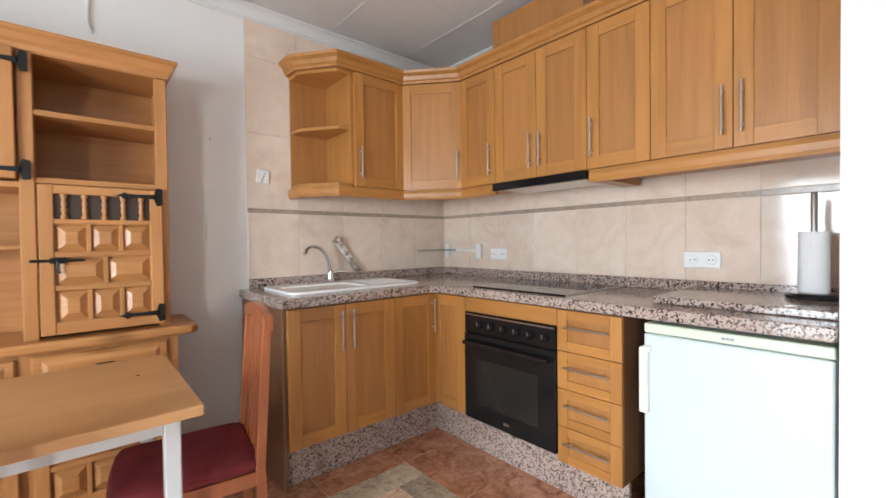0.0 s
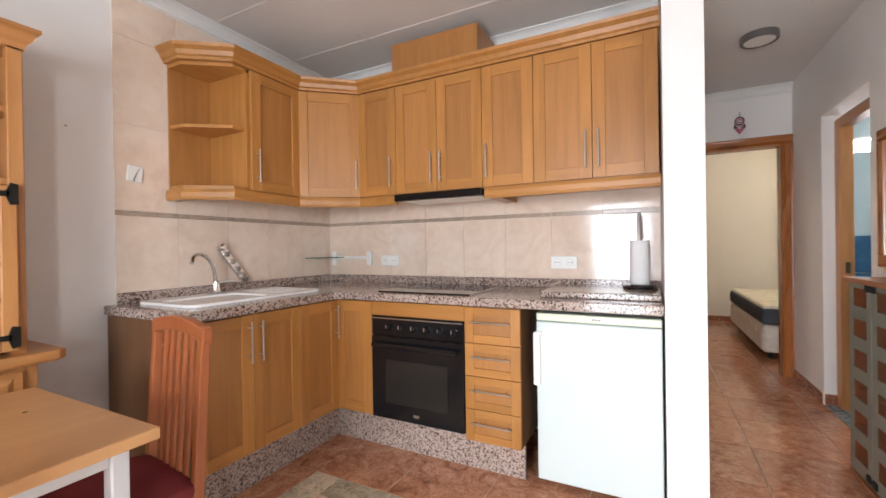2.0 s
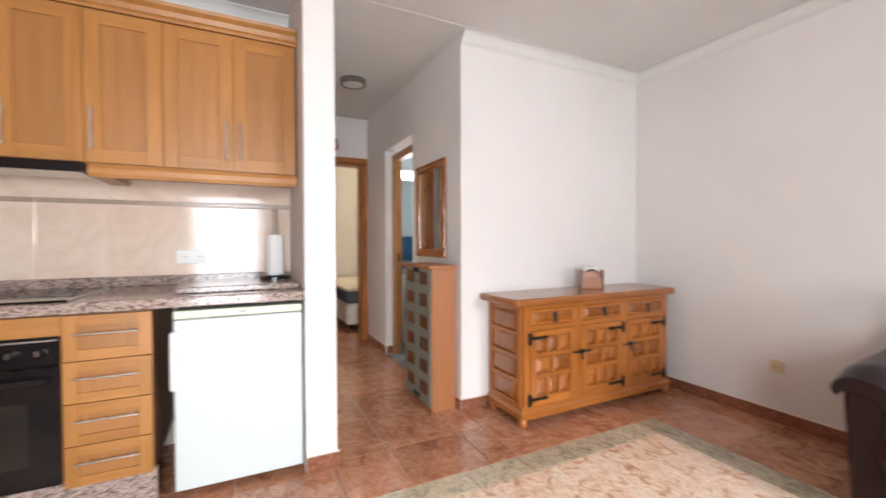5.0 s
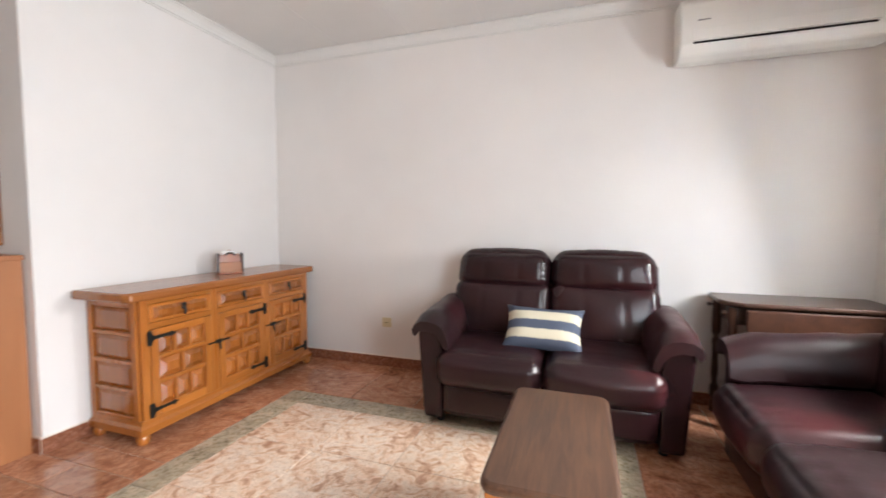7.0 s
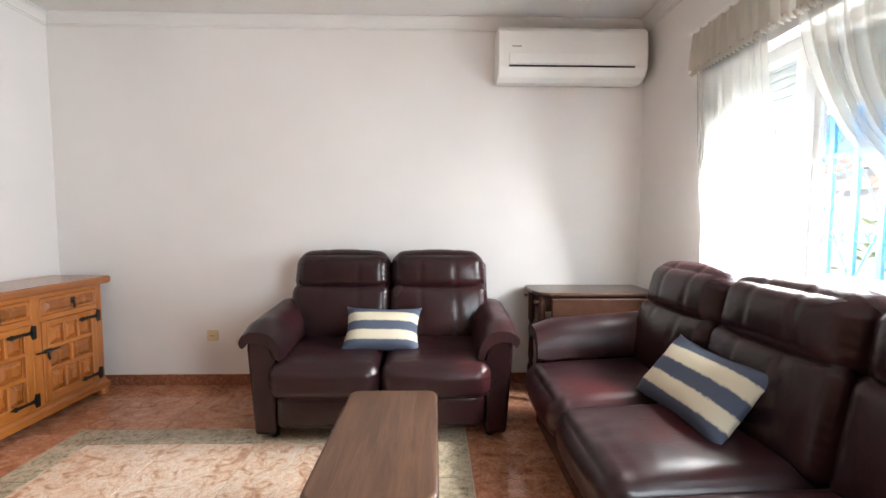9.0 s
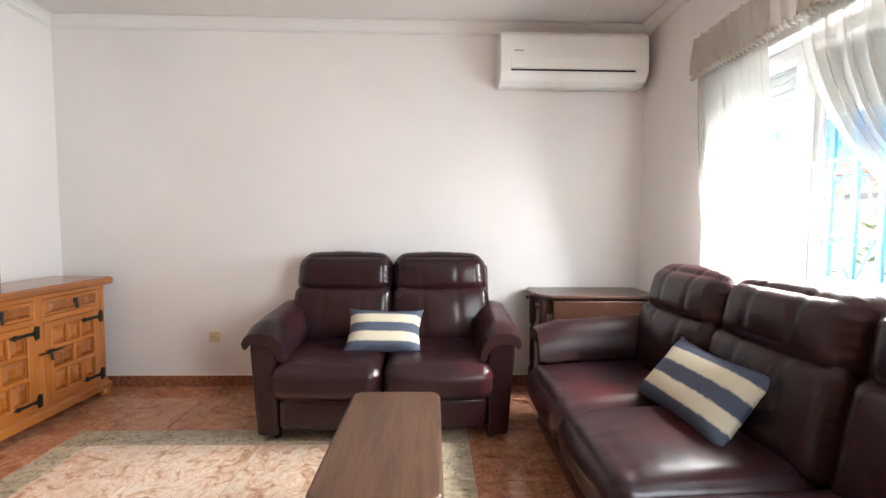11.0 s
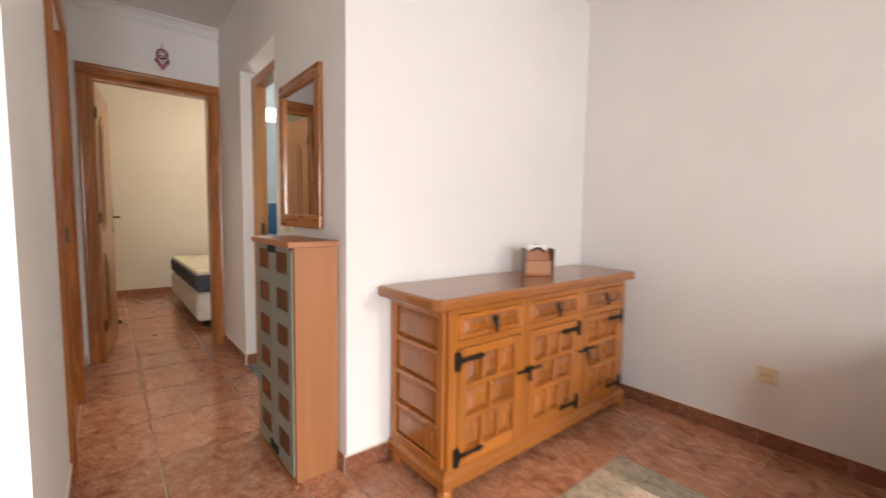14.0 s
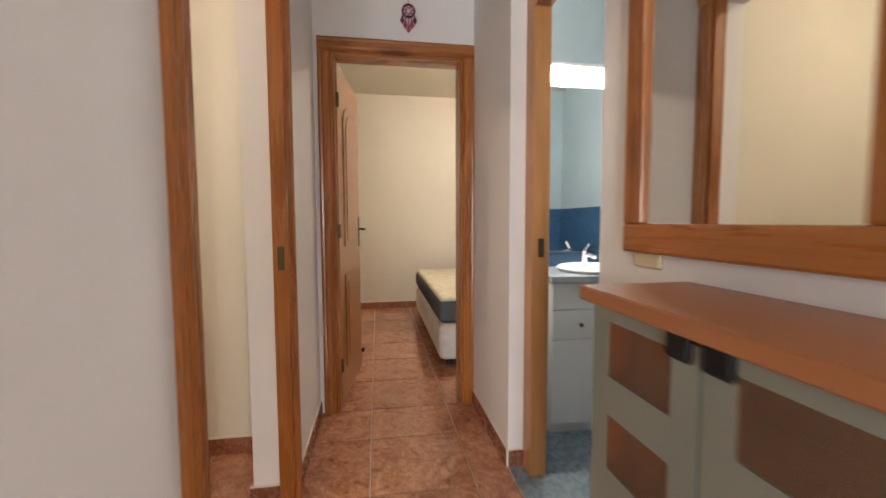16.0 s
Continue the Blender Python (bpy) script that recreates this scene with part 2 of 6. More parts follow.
OAKDARK = wood("dark_oak_top", (0.022, 0.009, 0.005), (0.125, 0.056, 0.029), 'y', 0.36, 0.12, 2.6)
LEATHER = leather("burgundy_leather", 0.06, 0.2, 0.3)
LEATHERW = leather("worn_burgundy_leather", 0.26, 0.26, 0.38)
LEATHERA = leather("rubbed_burgundy_leather", 0.15, 0.28, 0.42)
REDSEAT = cloth("burgundy_upholstery", (0.2, 0.035, 0.04))
STRIPES = striped()
STEEL = mat("brushed_steel", (0.62, 0.6, 0.57), 0.28, 1.0)
RIM = mat("grey_lamp_rim", (0.2, 0.19, 0.18), 0.35, 0.7)
CHROME = mat("chrome", (0.78, 0.78, 0.78), 0.08, 1.0)
IRON = mat("black_iron", (0.018, 0.018, 0.016), 0.5, 0.6)
GOLD = mat("polished_brass", (0.72, 0.5, 0.2), 0.2, 1.0)
BRASS = mat("aged_bronze", (0.12, 0.09, 0.05), 0.4, 0.9)
BLACK = mat("black_enamel", (0.008, 0.008, 0.009), 0.14)
BLACKG = mat("black_glass", (0.006, 0.006, 0.007), 0.04)
SMOKE = mat("oven_window", (0.02, 0.018, 0.016), 0.06)
ENAMEL = mat("white_enamel", (0.62, 0.69, 0.68), 0.3)
ENAMELTOP = mat("yellowed_enamel", (0.68, 0.74, 0.58), 0.35)
PLASTIC = mat("white_plastic", (0.8, 0.79, 0.76), 0.35)
IVORY = mat("ivory_plastic", (0.66, 0.56, 0.36), 0.4)
GREYP = mat("grey_plastic", (0.3, 0.3, 0.3), 0.5)
DARKP = mat("dark_plastic", (0.012, 0.012, 0.012), 0.6, spec=0.2)
SINKW = mat("white_resin", (0.88, 0.87, 0.85), 0.22)
PAPER = mat("paper_roll", (0.85, 0.84, 0.83), 0.95)
LEGW = mat("white_lacquered_steel", (0.62, 0.64, 0.66), 0.35)
MIRROR = mat("mirror_silver", (0.88, 0.9, 0.89), 0.015, 1.0)
GLASS = see_through("window_glass", (0.95, 0.97, 0.97), 0.92)
SHELFG = see_through("shelf_glass", (0.5, 0.62, 0.55), 0.6)
FROST = see_through("frosted_glass", (0.33, 0.335, 0.275), 0.3, 0.3)
CLEAR = see_through("clear_door_glass", (0.8, 0.6, 0.43), 0.9, 0.06)
SHEER = see_through("sheer_curtain", (0.72, 0.71, 0.68), 0.62, 0.9, 0.14)
FRINGE = see_through("valance_fabric", (0.56, 0.53, 0.47), 0.06, 0.95, 0.2)
FRAMEW = mat("white_aluminium", (0.78, 0.77, 0.75), 0.4)
SLAT = mat("shutter_slat_plastic", (0.66, 0.66, 0.64), 0.5)
BLUE = mat("sky_blue_paint", (0.05, 0.32, 0.75), 0.4)
MATT = cloth("mattress_cream", (0.76, 0.72, 0.58))
MATTG = cloth("mattress_grey", (0.09, 0.1, 0.12))
BEDBASE = cloth("bed_base_white", (0.75, 0.72, 0.66))
BATHF = stone_tile("blue_grey_floor_tile", [(0.17, 0.23, 0.27), (0.27, 0.34, 0.38)], 0.25, 8.0)
BATHB = stone_tile("blue_wall_tile", [(0.03, 0.1, 0.2), (0.06, 0.17, 0.3)], 0.15, 10.0)
BATHW = plaster("pale_blue_wall", (0.5, 0.6, 0.62))
VANITY = mat("white_vanity_laminate", (0.84, 0.81, 0.74), 0.4)
VTOP = stone_tile("vanity_stone_top", [(0.36, 0.4, 0.42), (0.5, 0.54, 0.55)], 0.2, 30.0)
WARM = lamp_mat("warm_bulb", (1.0, 0.91, 0.77), 60.0)
WARMS = lamp_mat("side_room_fill_bulb", (1.0, 0.88, 0.7), 46.0)
COOL = lamp_mat("cool_bulb", (0.95, 0.98, 1.0), 560.0)
DIFF = mat("lamp_diffuser", (0.75, 0.74, 0.7), 0.4)
PURPLE = mat("plum_thread", (0.16, 0.03, 0.07), 0.8)
PINK = mat("dusty_pink_feather", (0.45, 0.1, 0.14), 0.9)
STUCCO = plaster("outdoor_stucco", (0.72, 0.71, 0.69))
ROOFT = mat("red_roof_tile", (0.52, 0.27, 0.2), 0.8)
PAVE = plaster("terrace_paving", (0.34, 0.31, 0.27))
GREEN = mat("yellow_green_leaf", (0.2, 0.32, 0.06), 0.6)
# dark brown for the table knot and for the shade behind the balusters
KNOTSHADE = mat("knot_and_shade_brown", (0.05, 0.03, 0.02), 0.8)


# ---- mesh helpers ----
def bbox(bm, x0, x1, y0, y1, z0, z1):
    v = [bm.verts.new(p) for p in ((x0, y0, z0), (x1, y0, z0), (x1, y1, z0), (x0, y1, z0), (x0, y0, z1), (x1, y0, z1), (x1, y1, z1), (x0, y1, z1))]
    for f in ((3, 2, 1, 0), (4, 5, 6, 7), (0, 1, 5, 4), (1, 2, 6, 5), (2, 3, 7, 6), (3, 0, 4, 7)):
        bm.faces.new([v[i] for i in f])
    return v


def box(x0, x1, y0, y1, z0, z1, r=0.0, seg=1):
    bm = bmesh.new()
    x0, x1, y0, y1, z0, z1 = min(x0, x1), max(x0, x1), min(y0, y1), max(y0, y1), min(z0, z1), max(z0, z1)
    bbox(bm, x0, x1, y0, y1, z0, z1)
    if r:
        r = min(r, 0.45 * min(x1 - x0, y1 - y0, z1 - z0))
        bmesh.ops.bevel(bm, geom=bm.edges[:], offset=r, segments=seg, affect='EDGES', profile=0.5)
    return bm


def boxes(*bs):
    bm = bmesh.new()
    for b in bs:
        bbox(bm, *b)
    return bm


def prism(pts, z0, z1, axis='z', r=0.0, seg=2):
    """A polygon (a, b) pushed along an axis: z: (x, y), y: (x, z), x: (y, z)."""
    bm = bmesh.new()
    put = {'z': lambda a, b, c: (a, b, c), 'y': lambda a, b, c: (a, c, b), 'x': lambda a, b, c: (c, a, b)}[axis]
    lo = [bm.verts.new(put(a, b, z0)) for a, b in pts]
    hi = [bm.verts.new(put(a, b, z1)) for a, b in pts]
    bm.faces.new(lo[::-1])
    bm.faces.new(hi)
    n = len(pts)
    for i in range(n):
        bm.faces.new((lo[i], lo[(i + 1) % n], hi[(i + 1) % n], hi[i]))
    bmesh.ops.recalc_face_normals(bm, faces=bm.faces[:])
    if r:
        bmesh.ops.bevel(bm, geom=bm.edges[:], offset=r, segments=seg, affect='EDGES', profile=0.5)
    return bm


def turn(profile, at=(0, 0, 0), n=16, axis='z'):
    """A turned shape from (radius, height) steps."""
    bm = bmesh.new()
    rings = []
    for rr, h in profile:
        ring = []
        for i in range(n):
            a = 2 * math.pi * i / n
            p = (rr * math.cos(a), rr * math.sin(a), h)
            if axis == 'y':
                p = (p[0], p[2], p[1])
            elif axis == 'x':
                p = (p[2], p[0], p[1])
            ring.append(bm.verts.new((p[0] + at[0], p[1] + at[1], p[2] + at[2])))
        rings.append(ring)
    for a, b in zip(rings, rings[1:]):
        for i in range(n):
            bm.faces.new((a[i], a[(i + 1) % n], b[(i + 1) % n], b[i]))
    bm.faces.new(rings[0][::-1])
    bm.faces.new(rings[-1])
    bmesh.ops.recalc_face_normals(bm, faces=bm.faces[:])
    return bm


def tube(pts, r, n=8):
    """A round bar along a line of points."""
    bm = bmesh.new()
    pts = [Vector(p) for p in pts]
    rings = []
    for i, p in enumerate(pts):
        d = (pts[min(i + 1, len(pts) - 1)] - pts[max(i - 1, 0)]).normalized()
        up = Vector((0, 0, 1)) if abs(d.z) < 0.95 else Vector((1, 0, 0))
        s = d.cross(up).normalized()
        u = s.cross(d)
        rings.append([bm.verts.new(p + r * (math.cos(2 * math.pi * k / n) * s + math.sin(2 * math.pi * k / n) * u)) for k in range(n)])
    for a, b in zip(rings, rings[1:]):
        for i in range(n):
            bm.faces.new((a[i], a[(i + 1) % n], b[(i + 1) % n], b[i]))
    bm.faces.new(rings[0][::-1])
    bm.faces.new(rings[-1])
    bmesh.ops.recalc_face_normals(bm, faces=bm.faces[:])
    return bm


def arc(c, r, a0, a1, n=10, plane='xz'):
    out = []
    for i in range(n + 1):
        a = radians(a0 + (a1 - a0) * i / n)
        u, v = r * math.cos(a), r * math.sin(a)
        out.append({'xz': (c[0] + u, c[1], c[2] + v), 'yz': (c[0], c[1] + u, c[2] + v), 'xy': (c[0] + u, c[1] + v, c[2])}[plane])
    return out


def cushion(sx, sy, sz, r, bulge=0.02, wrinkle=0.004, cuts=9, seed=0.0, gather=0.0):
    """A soft rounded block round the origin, puffed out and lightly creased."""
    bm = bmesh.new()
    bmesh.ops.create_cube(bm, size=2.0)
    bmesh.ops.subdivide_edges(bm, edges=bm.edges[:], cuts=cuts, use_grid_fill=True)
    h = Vector((sx / 2, sy / 2, sz / 2))
    r = min(r, min(h) * 0.98)
    for v in bm.verts:
        u = v.co.copy()
        p = Vector((u.x * h.x, u.y * h.y, u.z * h.z))
        q = Vector([max(-h[i] + r, min(h[i] - r, p[i])) for i in range(3)])
        d = p - q
        p = q + d.normalized() * r if d.length > 1e-6 else p
        b = [bulge * (1 - u[(i + 1) % 3] ** 2) * (1 - u[(i + 2) % 3] ** 2) * u[i] for i in range(3)]
        b[0] *= 0.1
        p += Vector(b)
        w = noise.noise(Vector((p.x * 6 + seed, p.y * 6 - seed, p.z * 6)))
        out = Vector((0.0, u.y ** 3, u.z ** 3))
        p += out * wrinkle * w
        k = max(0.0, abs(u.x) - 0.6) / 0.4
        p.y += gather * k * min(0.0, u.y) * math.sin(p.z * 105 + seed + math.sin(p.x * 25))
        v.co = p
    return bm


def frustum(bm, x0, x1, z0, z1, y, out, inset):
    """A raised field on the plane y, pushed by out along y."""
    a = [bm.verts.new(p) for p in ((x0, y, z0), (x1, y, z0), (x1, y, z1), (x0, y, z1))]
    i = min(inset, 0.42 * (x1 - x0), 0.42 * (z1 - z0))
    b = [bm.verts.new(p) for p in ((x0 + i, y + out, z0 + i), (x1 - i, y + out, z0 + i), (x1 - i, y + out, z1 - i), (x0 + i, y + out, z1 - i))]
    bm.faces.new(b)
    for k in range(4):
        bm.faces.new((a[k], a[(k + 1) % 4], b[(k + 1) % 4], b[k]))


def moved(bm, m):
    bmesh.ops.transform(bm, matrix=m, verts=bm.verts[:])
    return bm


def join(*bms):
    out = bmesh.new()
    for b in bms:
        me = bpy.data.meshes.new("tmp")
        b.to_mesh(me)
        b.free()
        out.from_mesh(me)
        bpy.data.meshes.remove(me)
    return out


def mesh_of(name, bm, material, smooth=False):
    me = bpy.data.meshes.new(name)
    bmesh.ops.recalc_face_normals(bm, faces=bm.faces[:])
    bm.to_mesh(me)
    bm.free()
    me.materials.append(material)
    if smooth:
        for p in me.polygons:
            p.use_smooth = True
        me.set_sharp_from_angle(angle=radians(42))
    return me


def part(name, bm, material, parent, label="", smooth=False):
    ob = new(name, mesh_of(name, bm, material, smooth))
    ob.parent = parent
    if label:
        ob["label"] = label
    return ob


def thing(name, label, category, at=(0, 0, 0), rz=0.0, group=""):
    ob = new(name)
    ob.empty_display_size = 0.1
    ob.matrix_basis = pose(*at, 0, 0, rz)
    return tagged(ob, label, category, group)


def solo(name, bm, material, label, category, at=(0, 0, 0), rz=0.0, group="", smooth=False):
    ob = new(name, mesh_of(name, bm, material, smooth))
    ob.matrix_basis = pose(*at, 0, 0, rz)
    return tagged(ob, label, category, group)


def setting(name, bm, material, label, category=""):
    ob = new(name, mesh_of(name, bm, material))
    return tagged(ob, label, category or name.split("_")[0], kind="structure")


def piece(name, me, parent, at=(0, 0, 0)):
    ob = new(name, me)
    ob.parent = parent
    ob.location = at
    return ob


# ---- the shell ----
CZ = 2.57            # ceiling
XW, XE, XK = -2.17, 1.944, 2.289      # west wall, sideboard wall, kitchen back wall
YS, YN, YC = -2.65, 2.578, -0.93      # sofa wall, sink wall, mirror wall
W1 = (-1.96, -0.96, 0.86, 1.97)       # living room window: y, y, z, z
W2 = (0.14, 1.04, 0.0, 1.95)          # glazed terrace door of the same wall


def wall_with_holes(name, axis, p0, p1, a0, a1, z0, z1, holes, material, label):
    """A wall between p0 and p1 across its axis, from a0 to a1 along it, with (a, a, z, z) openings cut through."""
    bm = bmesh.new()
    cuts = sorted({a0, a1, *[h[0] for h in holes], *[h[1] for h in holes]})
    for c0, c1 in zip(cuts, cuts[1:]):
        mid = (c0 + c1) / 2
        spans = [(z0, z1)]
        for h in holes:
            if h[0] < mid < h[1]:
                spans = [s for lo, hi in spans for s in ((lo, min(hi, h[2])), (max(lo, h[3]), hi)) if s[1] - s[0] > 1e-4]
        for lo, hi in spans:
            if axis == 'x':
                bbox(bm, p0, p1, c0, c1, lo, hi)
            else:
                bbox(bm, c0, c1, p0, p1, lo, hi)
    bmesh.ops.remove_doubles(bm, verts=bm.verts[:], dist=1e-5)
    return setting(name, bm, material, label, "wall")


wall_west = wall_with_holes("wall_west", 'x', XW - 0.25, XW, YS - 0.2, YN + 0.2, 0, CZ, [W1, W2], WHITE, "white plastered wall with two windows")
wall_south = setting("wall_south", box(XW, XE + 0.002, YS - 0.2, YS, 0, CZ), WHITE, "plain white plastered wall behind the loveseat", "wall")
wall_north = setting("wall_north", box(XW, XK + 0.12, YN, YN + 0.2, 0, CZ), WHITE, "white plastered wall behind hutch and sink", "wall")
wall_kitchen = setting("wall_kitchen", box(XK, XK + 0.12, 0.13, YN, 0, CZ), WHITE, "kitchen wall behind the oven run", "wall")
wall_sideboard = setting("wall_sideboard", box(XE, XE + 0.12, YS - 0.2, YC - 0.12, 0, CZ), WHITE, "white wall behind the sideboard", "wall")
SD = (2.645, 3.47, 0, 2.06)           # side door
wall_corridor = wall_with_holes("wall_corridor", 'y', -0.022, 0.13, 1.627, 4.24, 0, CZ, [SD], WHITE, "white corridor wall ending in a pillar by the fridge")
BD = (2.82, 3.56, 0, 2.09)            # bathroom opening
wall_mirror = wall_with_holes("wall_mirror", 'y', YC - 0.12, YC, XE, 4.24, 0, CZ, [BD], WHITE, "white corridor wall with mirror and bathroom opening")
ED = (-0.86, -0.12, 0, 2.05)          # bedroom door
wall_end = wall_with_holes("wall_end", 'x', 4.24, 4.36, -2.6, 2.0, 0, CZ, [ED], WHITE, "white end wall of the corridor with bedroom door")
bedroom_wall_back = setting("wall_bedroom_back", box(7.15, 7.3, -2.6, 1.2, 0, 2.7), CREAM, "cream painted bedroom wall", "wall")
bedroom_wall_n = setting("wall_bedroom_north", box(4.36, 7.15, 1.0, 1.15, 0, 2.7), CREAM, "cream painted bedroom wall", "wall")
bedroom_wall_s = setting("wall_bedroom_south", box(4.36, 7.15, -2.6, -2.45, 0, 2.7), CREAM, "cream painted bedroom wall", "wall")
side_wall_e = setting("wall_side_room_east", box(3.885, 4.0, 0.13, 1.9, 0, CZ), CREAM, "cream painted wall of the side room", "wall")
side_wall_n = setting("wall_side_room_north", box(XK + 0.12, 4.24, 1.8, 1.95, 0, CZ), CREAM, "cream painted wall of the side room", "wall")
bath_wall_s = setting("wall_bath_south", box(XE + 0.12, 4.24, -2.6, -2.45, 0, CZ), BATHW, "pale blue bathroom wall", "wall")
bath_wall_e = setting("wall_bath_east", box(4.22, 4.24, -2.45, YC - 0.12, 0, CZ), BATHW, "pale blue bathroom wall", "wall")
bath_wall_w = setting("wall_bath_west", box(XE + 0.12, XE + 0.14, -2.45, YC - 0.12, 0, CZ), BATHW, "pale blue bathroom wall", "wall")

# ceiling boards with their flat joint strips in one mesh
cb = boxes((XW - 0.25, 4.36, YS - 0.2, YN + 0.2, CZ, CZ + 0.12))
for x in (-1.7, -1.1, -0.5, 0.1, 0.68, 1.27, 1.87):
    bbox(cb, x - 0.009, x + 0.009, YS, YN, CZ - 0.0025, CZ)
for y in (-1.75, -0.55, 0.65, 1.85):
    bbox(cb, XW, XE, y - 0.009, y + 0.009, CZ - 0.002, CZ)
ceiling = setting("ceiling", cb, CEIL, "white ceiling boards with flat joint strips", "ceiling")
ceiling_bedroom = setting("ceiling_bedroom", box(4.36, 7.3, -2.6, 1.15, 2.7, 2.8), CREAM, "cream bedroom ceiling", "ceiling")

COVEP = [(0, 0), (0.062, 0), (0.062, -0.008), (0.05, -0.012), (0.036, -0.024), (0.022, -0.045), (0.016, -0.062), (0.008, -0.064), (0.008, -0.075), (0, -0.075)]


def coving(x0, y0, x1, y1, nx, ny):
    """A coved cornice along a wall line; (nx, ny) points into the room."""
    bm = bmesh.new()
    ends = []
    for x, y in ((x0, y0), (x1, y1)):
        ends.append([bm.verts.new((x + nx * a, y + ny * a, CZ - 0.001 + b)) for a, b in COVEP])
    n = len(COVEP)
    for i in range(n):
        bm.faces.new((ends[0][i], ends[0][(i + 1) % n], ends[1][(i + 1) % n], ends[1][i]))
    bm.faces.new(ends[0])
    bm.faces.new(ends[1][::-1])
    return bm


cov = [coving(XW, YS, XE, YS, 0, 1), coving(XE, YS, XE, YC, -1, 0), coving(XW, YN, XK, YN, 0, -1), coving(XK, 0.13, XK, YN, -1, 0),
       coving(XW, YS, XW, YN, 1, 0), coving(4.24, YC, 4.24, -0.022, -1, 0)]
setting("trim_coving", join(*cov), COVE, "white plaster coving round the ceiling", "coving")


# ---- floors (tiles follow at the end of the file) ----
floor = setting("floor", boxes((XW - 0.25, 4.36, YS - 0.2, YN + 0.2, -0.15, -0.004), (4.36, 7.3, -2.6, 1.15, -0.15, -0.004)), GROUT, "floor of mottled terracotta tiles with a beige inlay", "floor")
bath_floor = setting("floor_bath", box(XE + 0.14, 4.22, -2.45, YC - 0.002, -0.003, 0.004), BATHF, "blue-grey tiled bathroom floor", "floor")


def skirting(name, x0, y0, x1, y1, nx, ny, h=0.078):
    """Tile skirting along a wall, in pieces, with a pale line of grout on top."""
    length = math.hypot(x1 - x0, y1 - y0)
    n = max(1, round(length / 0.33))
    dx, dy = (x1 - x0) / length, (y1 - y0) / length
    base = setting(name, skirt_box(x0, y0, x1, y1, nx, ny, 0.0, h + 0.006, 0.007), PALEGROUT, "pale grout line behind the skirting tiles", "baseboard")
    for i in range(n):
        a, b = length * i / n + 0.0012, length * (i + 1) / n - 0.0012
        bm = skirt_box(x0 + dx * a, y0 + dy * a, x0 + dx * b, y0 + dy * b, nx, ny, 0.001, h, 0.012)
        part("skirting_tile", bm, SKIRT, base)
    return base


def skirt_box(x0, y0, x1, y1, nx, ny, z0, z1, d):
    xs, ys = sorted((x0, x1)), sorted((y0, y1))
    if nx:
        xs = sorted((x0, x0 + nx * d))
    if ny:
        ys = sorted((y0, y0 + ny * d))
    return box(xs[0], xs[1], ys[0], ys[1], z0, z1)


skirting("baseboard_south", XW, YS, XE, YS, 0, 1)
skirting("baseboard_sideboard", XE, YS, XE, YC + 0.012, -1, 0)
skirting("baseboard_mirror_near", XE, YC, 2.82, YC, 0, 1)
skirting("baseboard_mirror_far", 3.56, YC, 4.24, YC, 0, 1)
skirting("baseboard_bath_reveal", 3.56, YC, 3.56, YC - 0.075, -1, 0)
skirting("baseboard_pillar", 1.627, -0.034, 1.627, 0.13, -1, 0)
skirting("baseboard_corridor_near", 1.627, -0.022, 2.572, -0.022, 0, -1)
skirting("baseboard_corridor_far", 3.545, -0.022, 4.22, -0.022, 0, -1)
skirting("baseboard_west_near", XW, YS, XW, W2[0], 1, 0)
skirting("baseboard_west_far", XW, W2[1], XW, YN, 1, 0)
skirting("baseboard_north", XW, YN, 0.72, YN, 0, -1)
skirting("baseboard_bedroom", 7.15, -2.45, 7.15, 1.0, -1, 0)
skirting("baseboard_side_room", 3.885, 0.13, 3.885, 1.8, -1, 0)
skirting("baseboard_side_reveal", 3.47, 0.02, 3.47, 0.142, -1, 0)


# ---- door casings and leaf ----
def casing_profile(w, t):
    return [(0, 0), (w, 0), (w, t * 0.55), (w * 0.86, t * 0.8), (w * 0.72, t * 0.72), (w * 0.6, t), (w * 0.35, t), (w * 0.22, t * 0.78), (w * 0.08, t * 0.85), (0, t * 0.5)]


def casing_upright(x, y, sgn, z1, face, w=0.075, t=0.022):
    """face 'x-': on a wall that looks to -x, grows sgn along y from y; 'y-': on a wall that looks to -y, grows along x."""
    pts = casing_profile(w, t)
    if face == 'x-':
        return prism([(x - b, y + sgn * a) for a, b in pts], 0, z1)
    return prism([(x + sgn * a, y - b) for a, b in pts], 0, z1)


def casing_head(face, p, a0, a1, z, w=0.08, t=0.022):
    pts = casing_profile(w, t)
    if face == 'x-':
        return prism([(p - b, z + a) for a, b in pts], a0, a1, 'y')
    return prism([(p - b, z + a) for a, b in pts], a0, a1, 'x')


d1 = tagged(new("door_1"), "varnished pine door frame with an open panelled door", "door", kind="structure")
part("casing_upright", casing_upright(4.24, -0.12, 1, 2.05, 'x-'), CASING, d1)
part("casing_upright", casing_upright(4.24, -0.86, -1, 2.05, 'x-'), CASING, d1)
part("casing_head", casing_head('x-', 4.24, -0.935, -0.045, 2.05), CASINGX, d1)
part("jamb", box(4.236, 4.296, -0.135, -0.119, 0, 2.052, 0.002), CASING, d1)
part("jamb", box(4.236, 4.364, -0.861, -0.845, 0, 2.052, 0.002), CASING, d1)
part("jamb_head", box(4.236, 4.364, -0.845, -0.135, 2.036, 2.051, 0.002), CASINGX, d1)

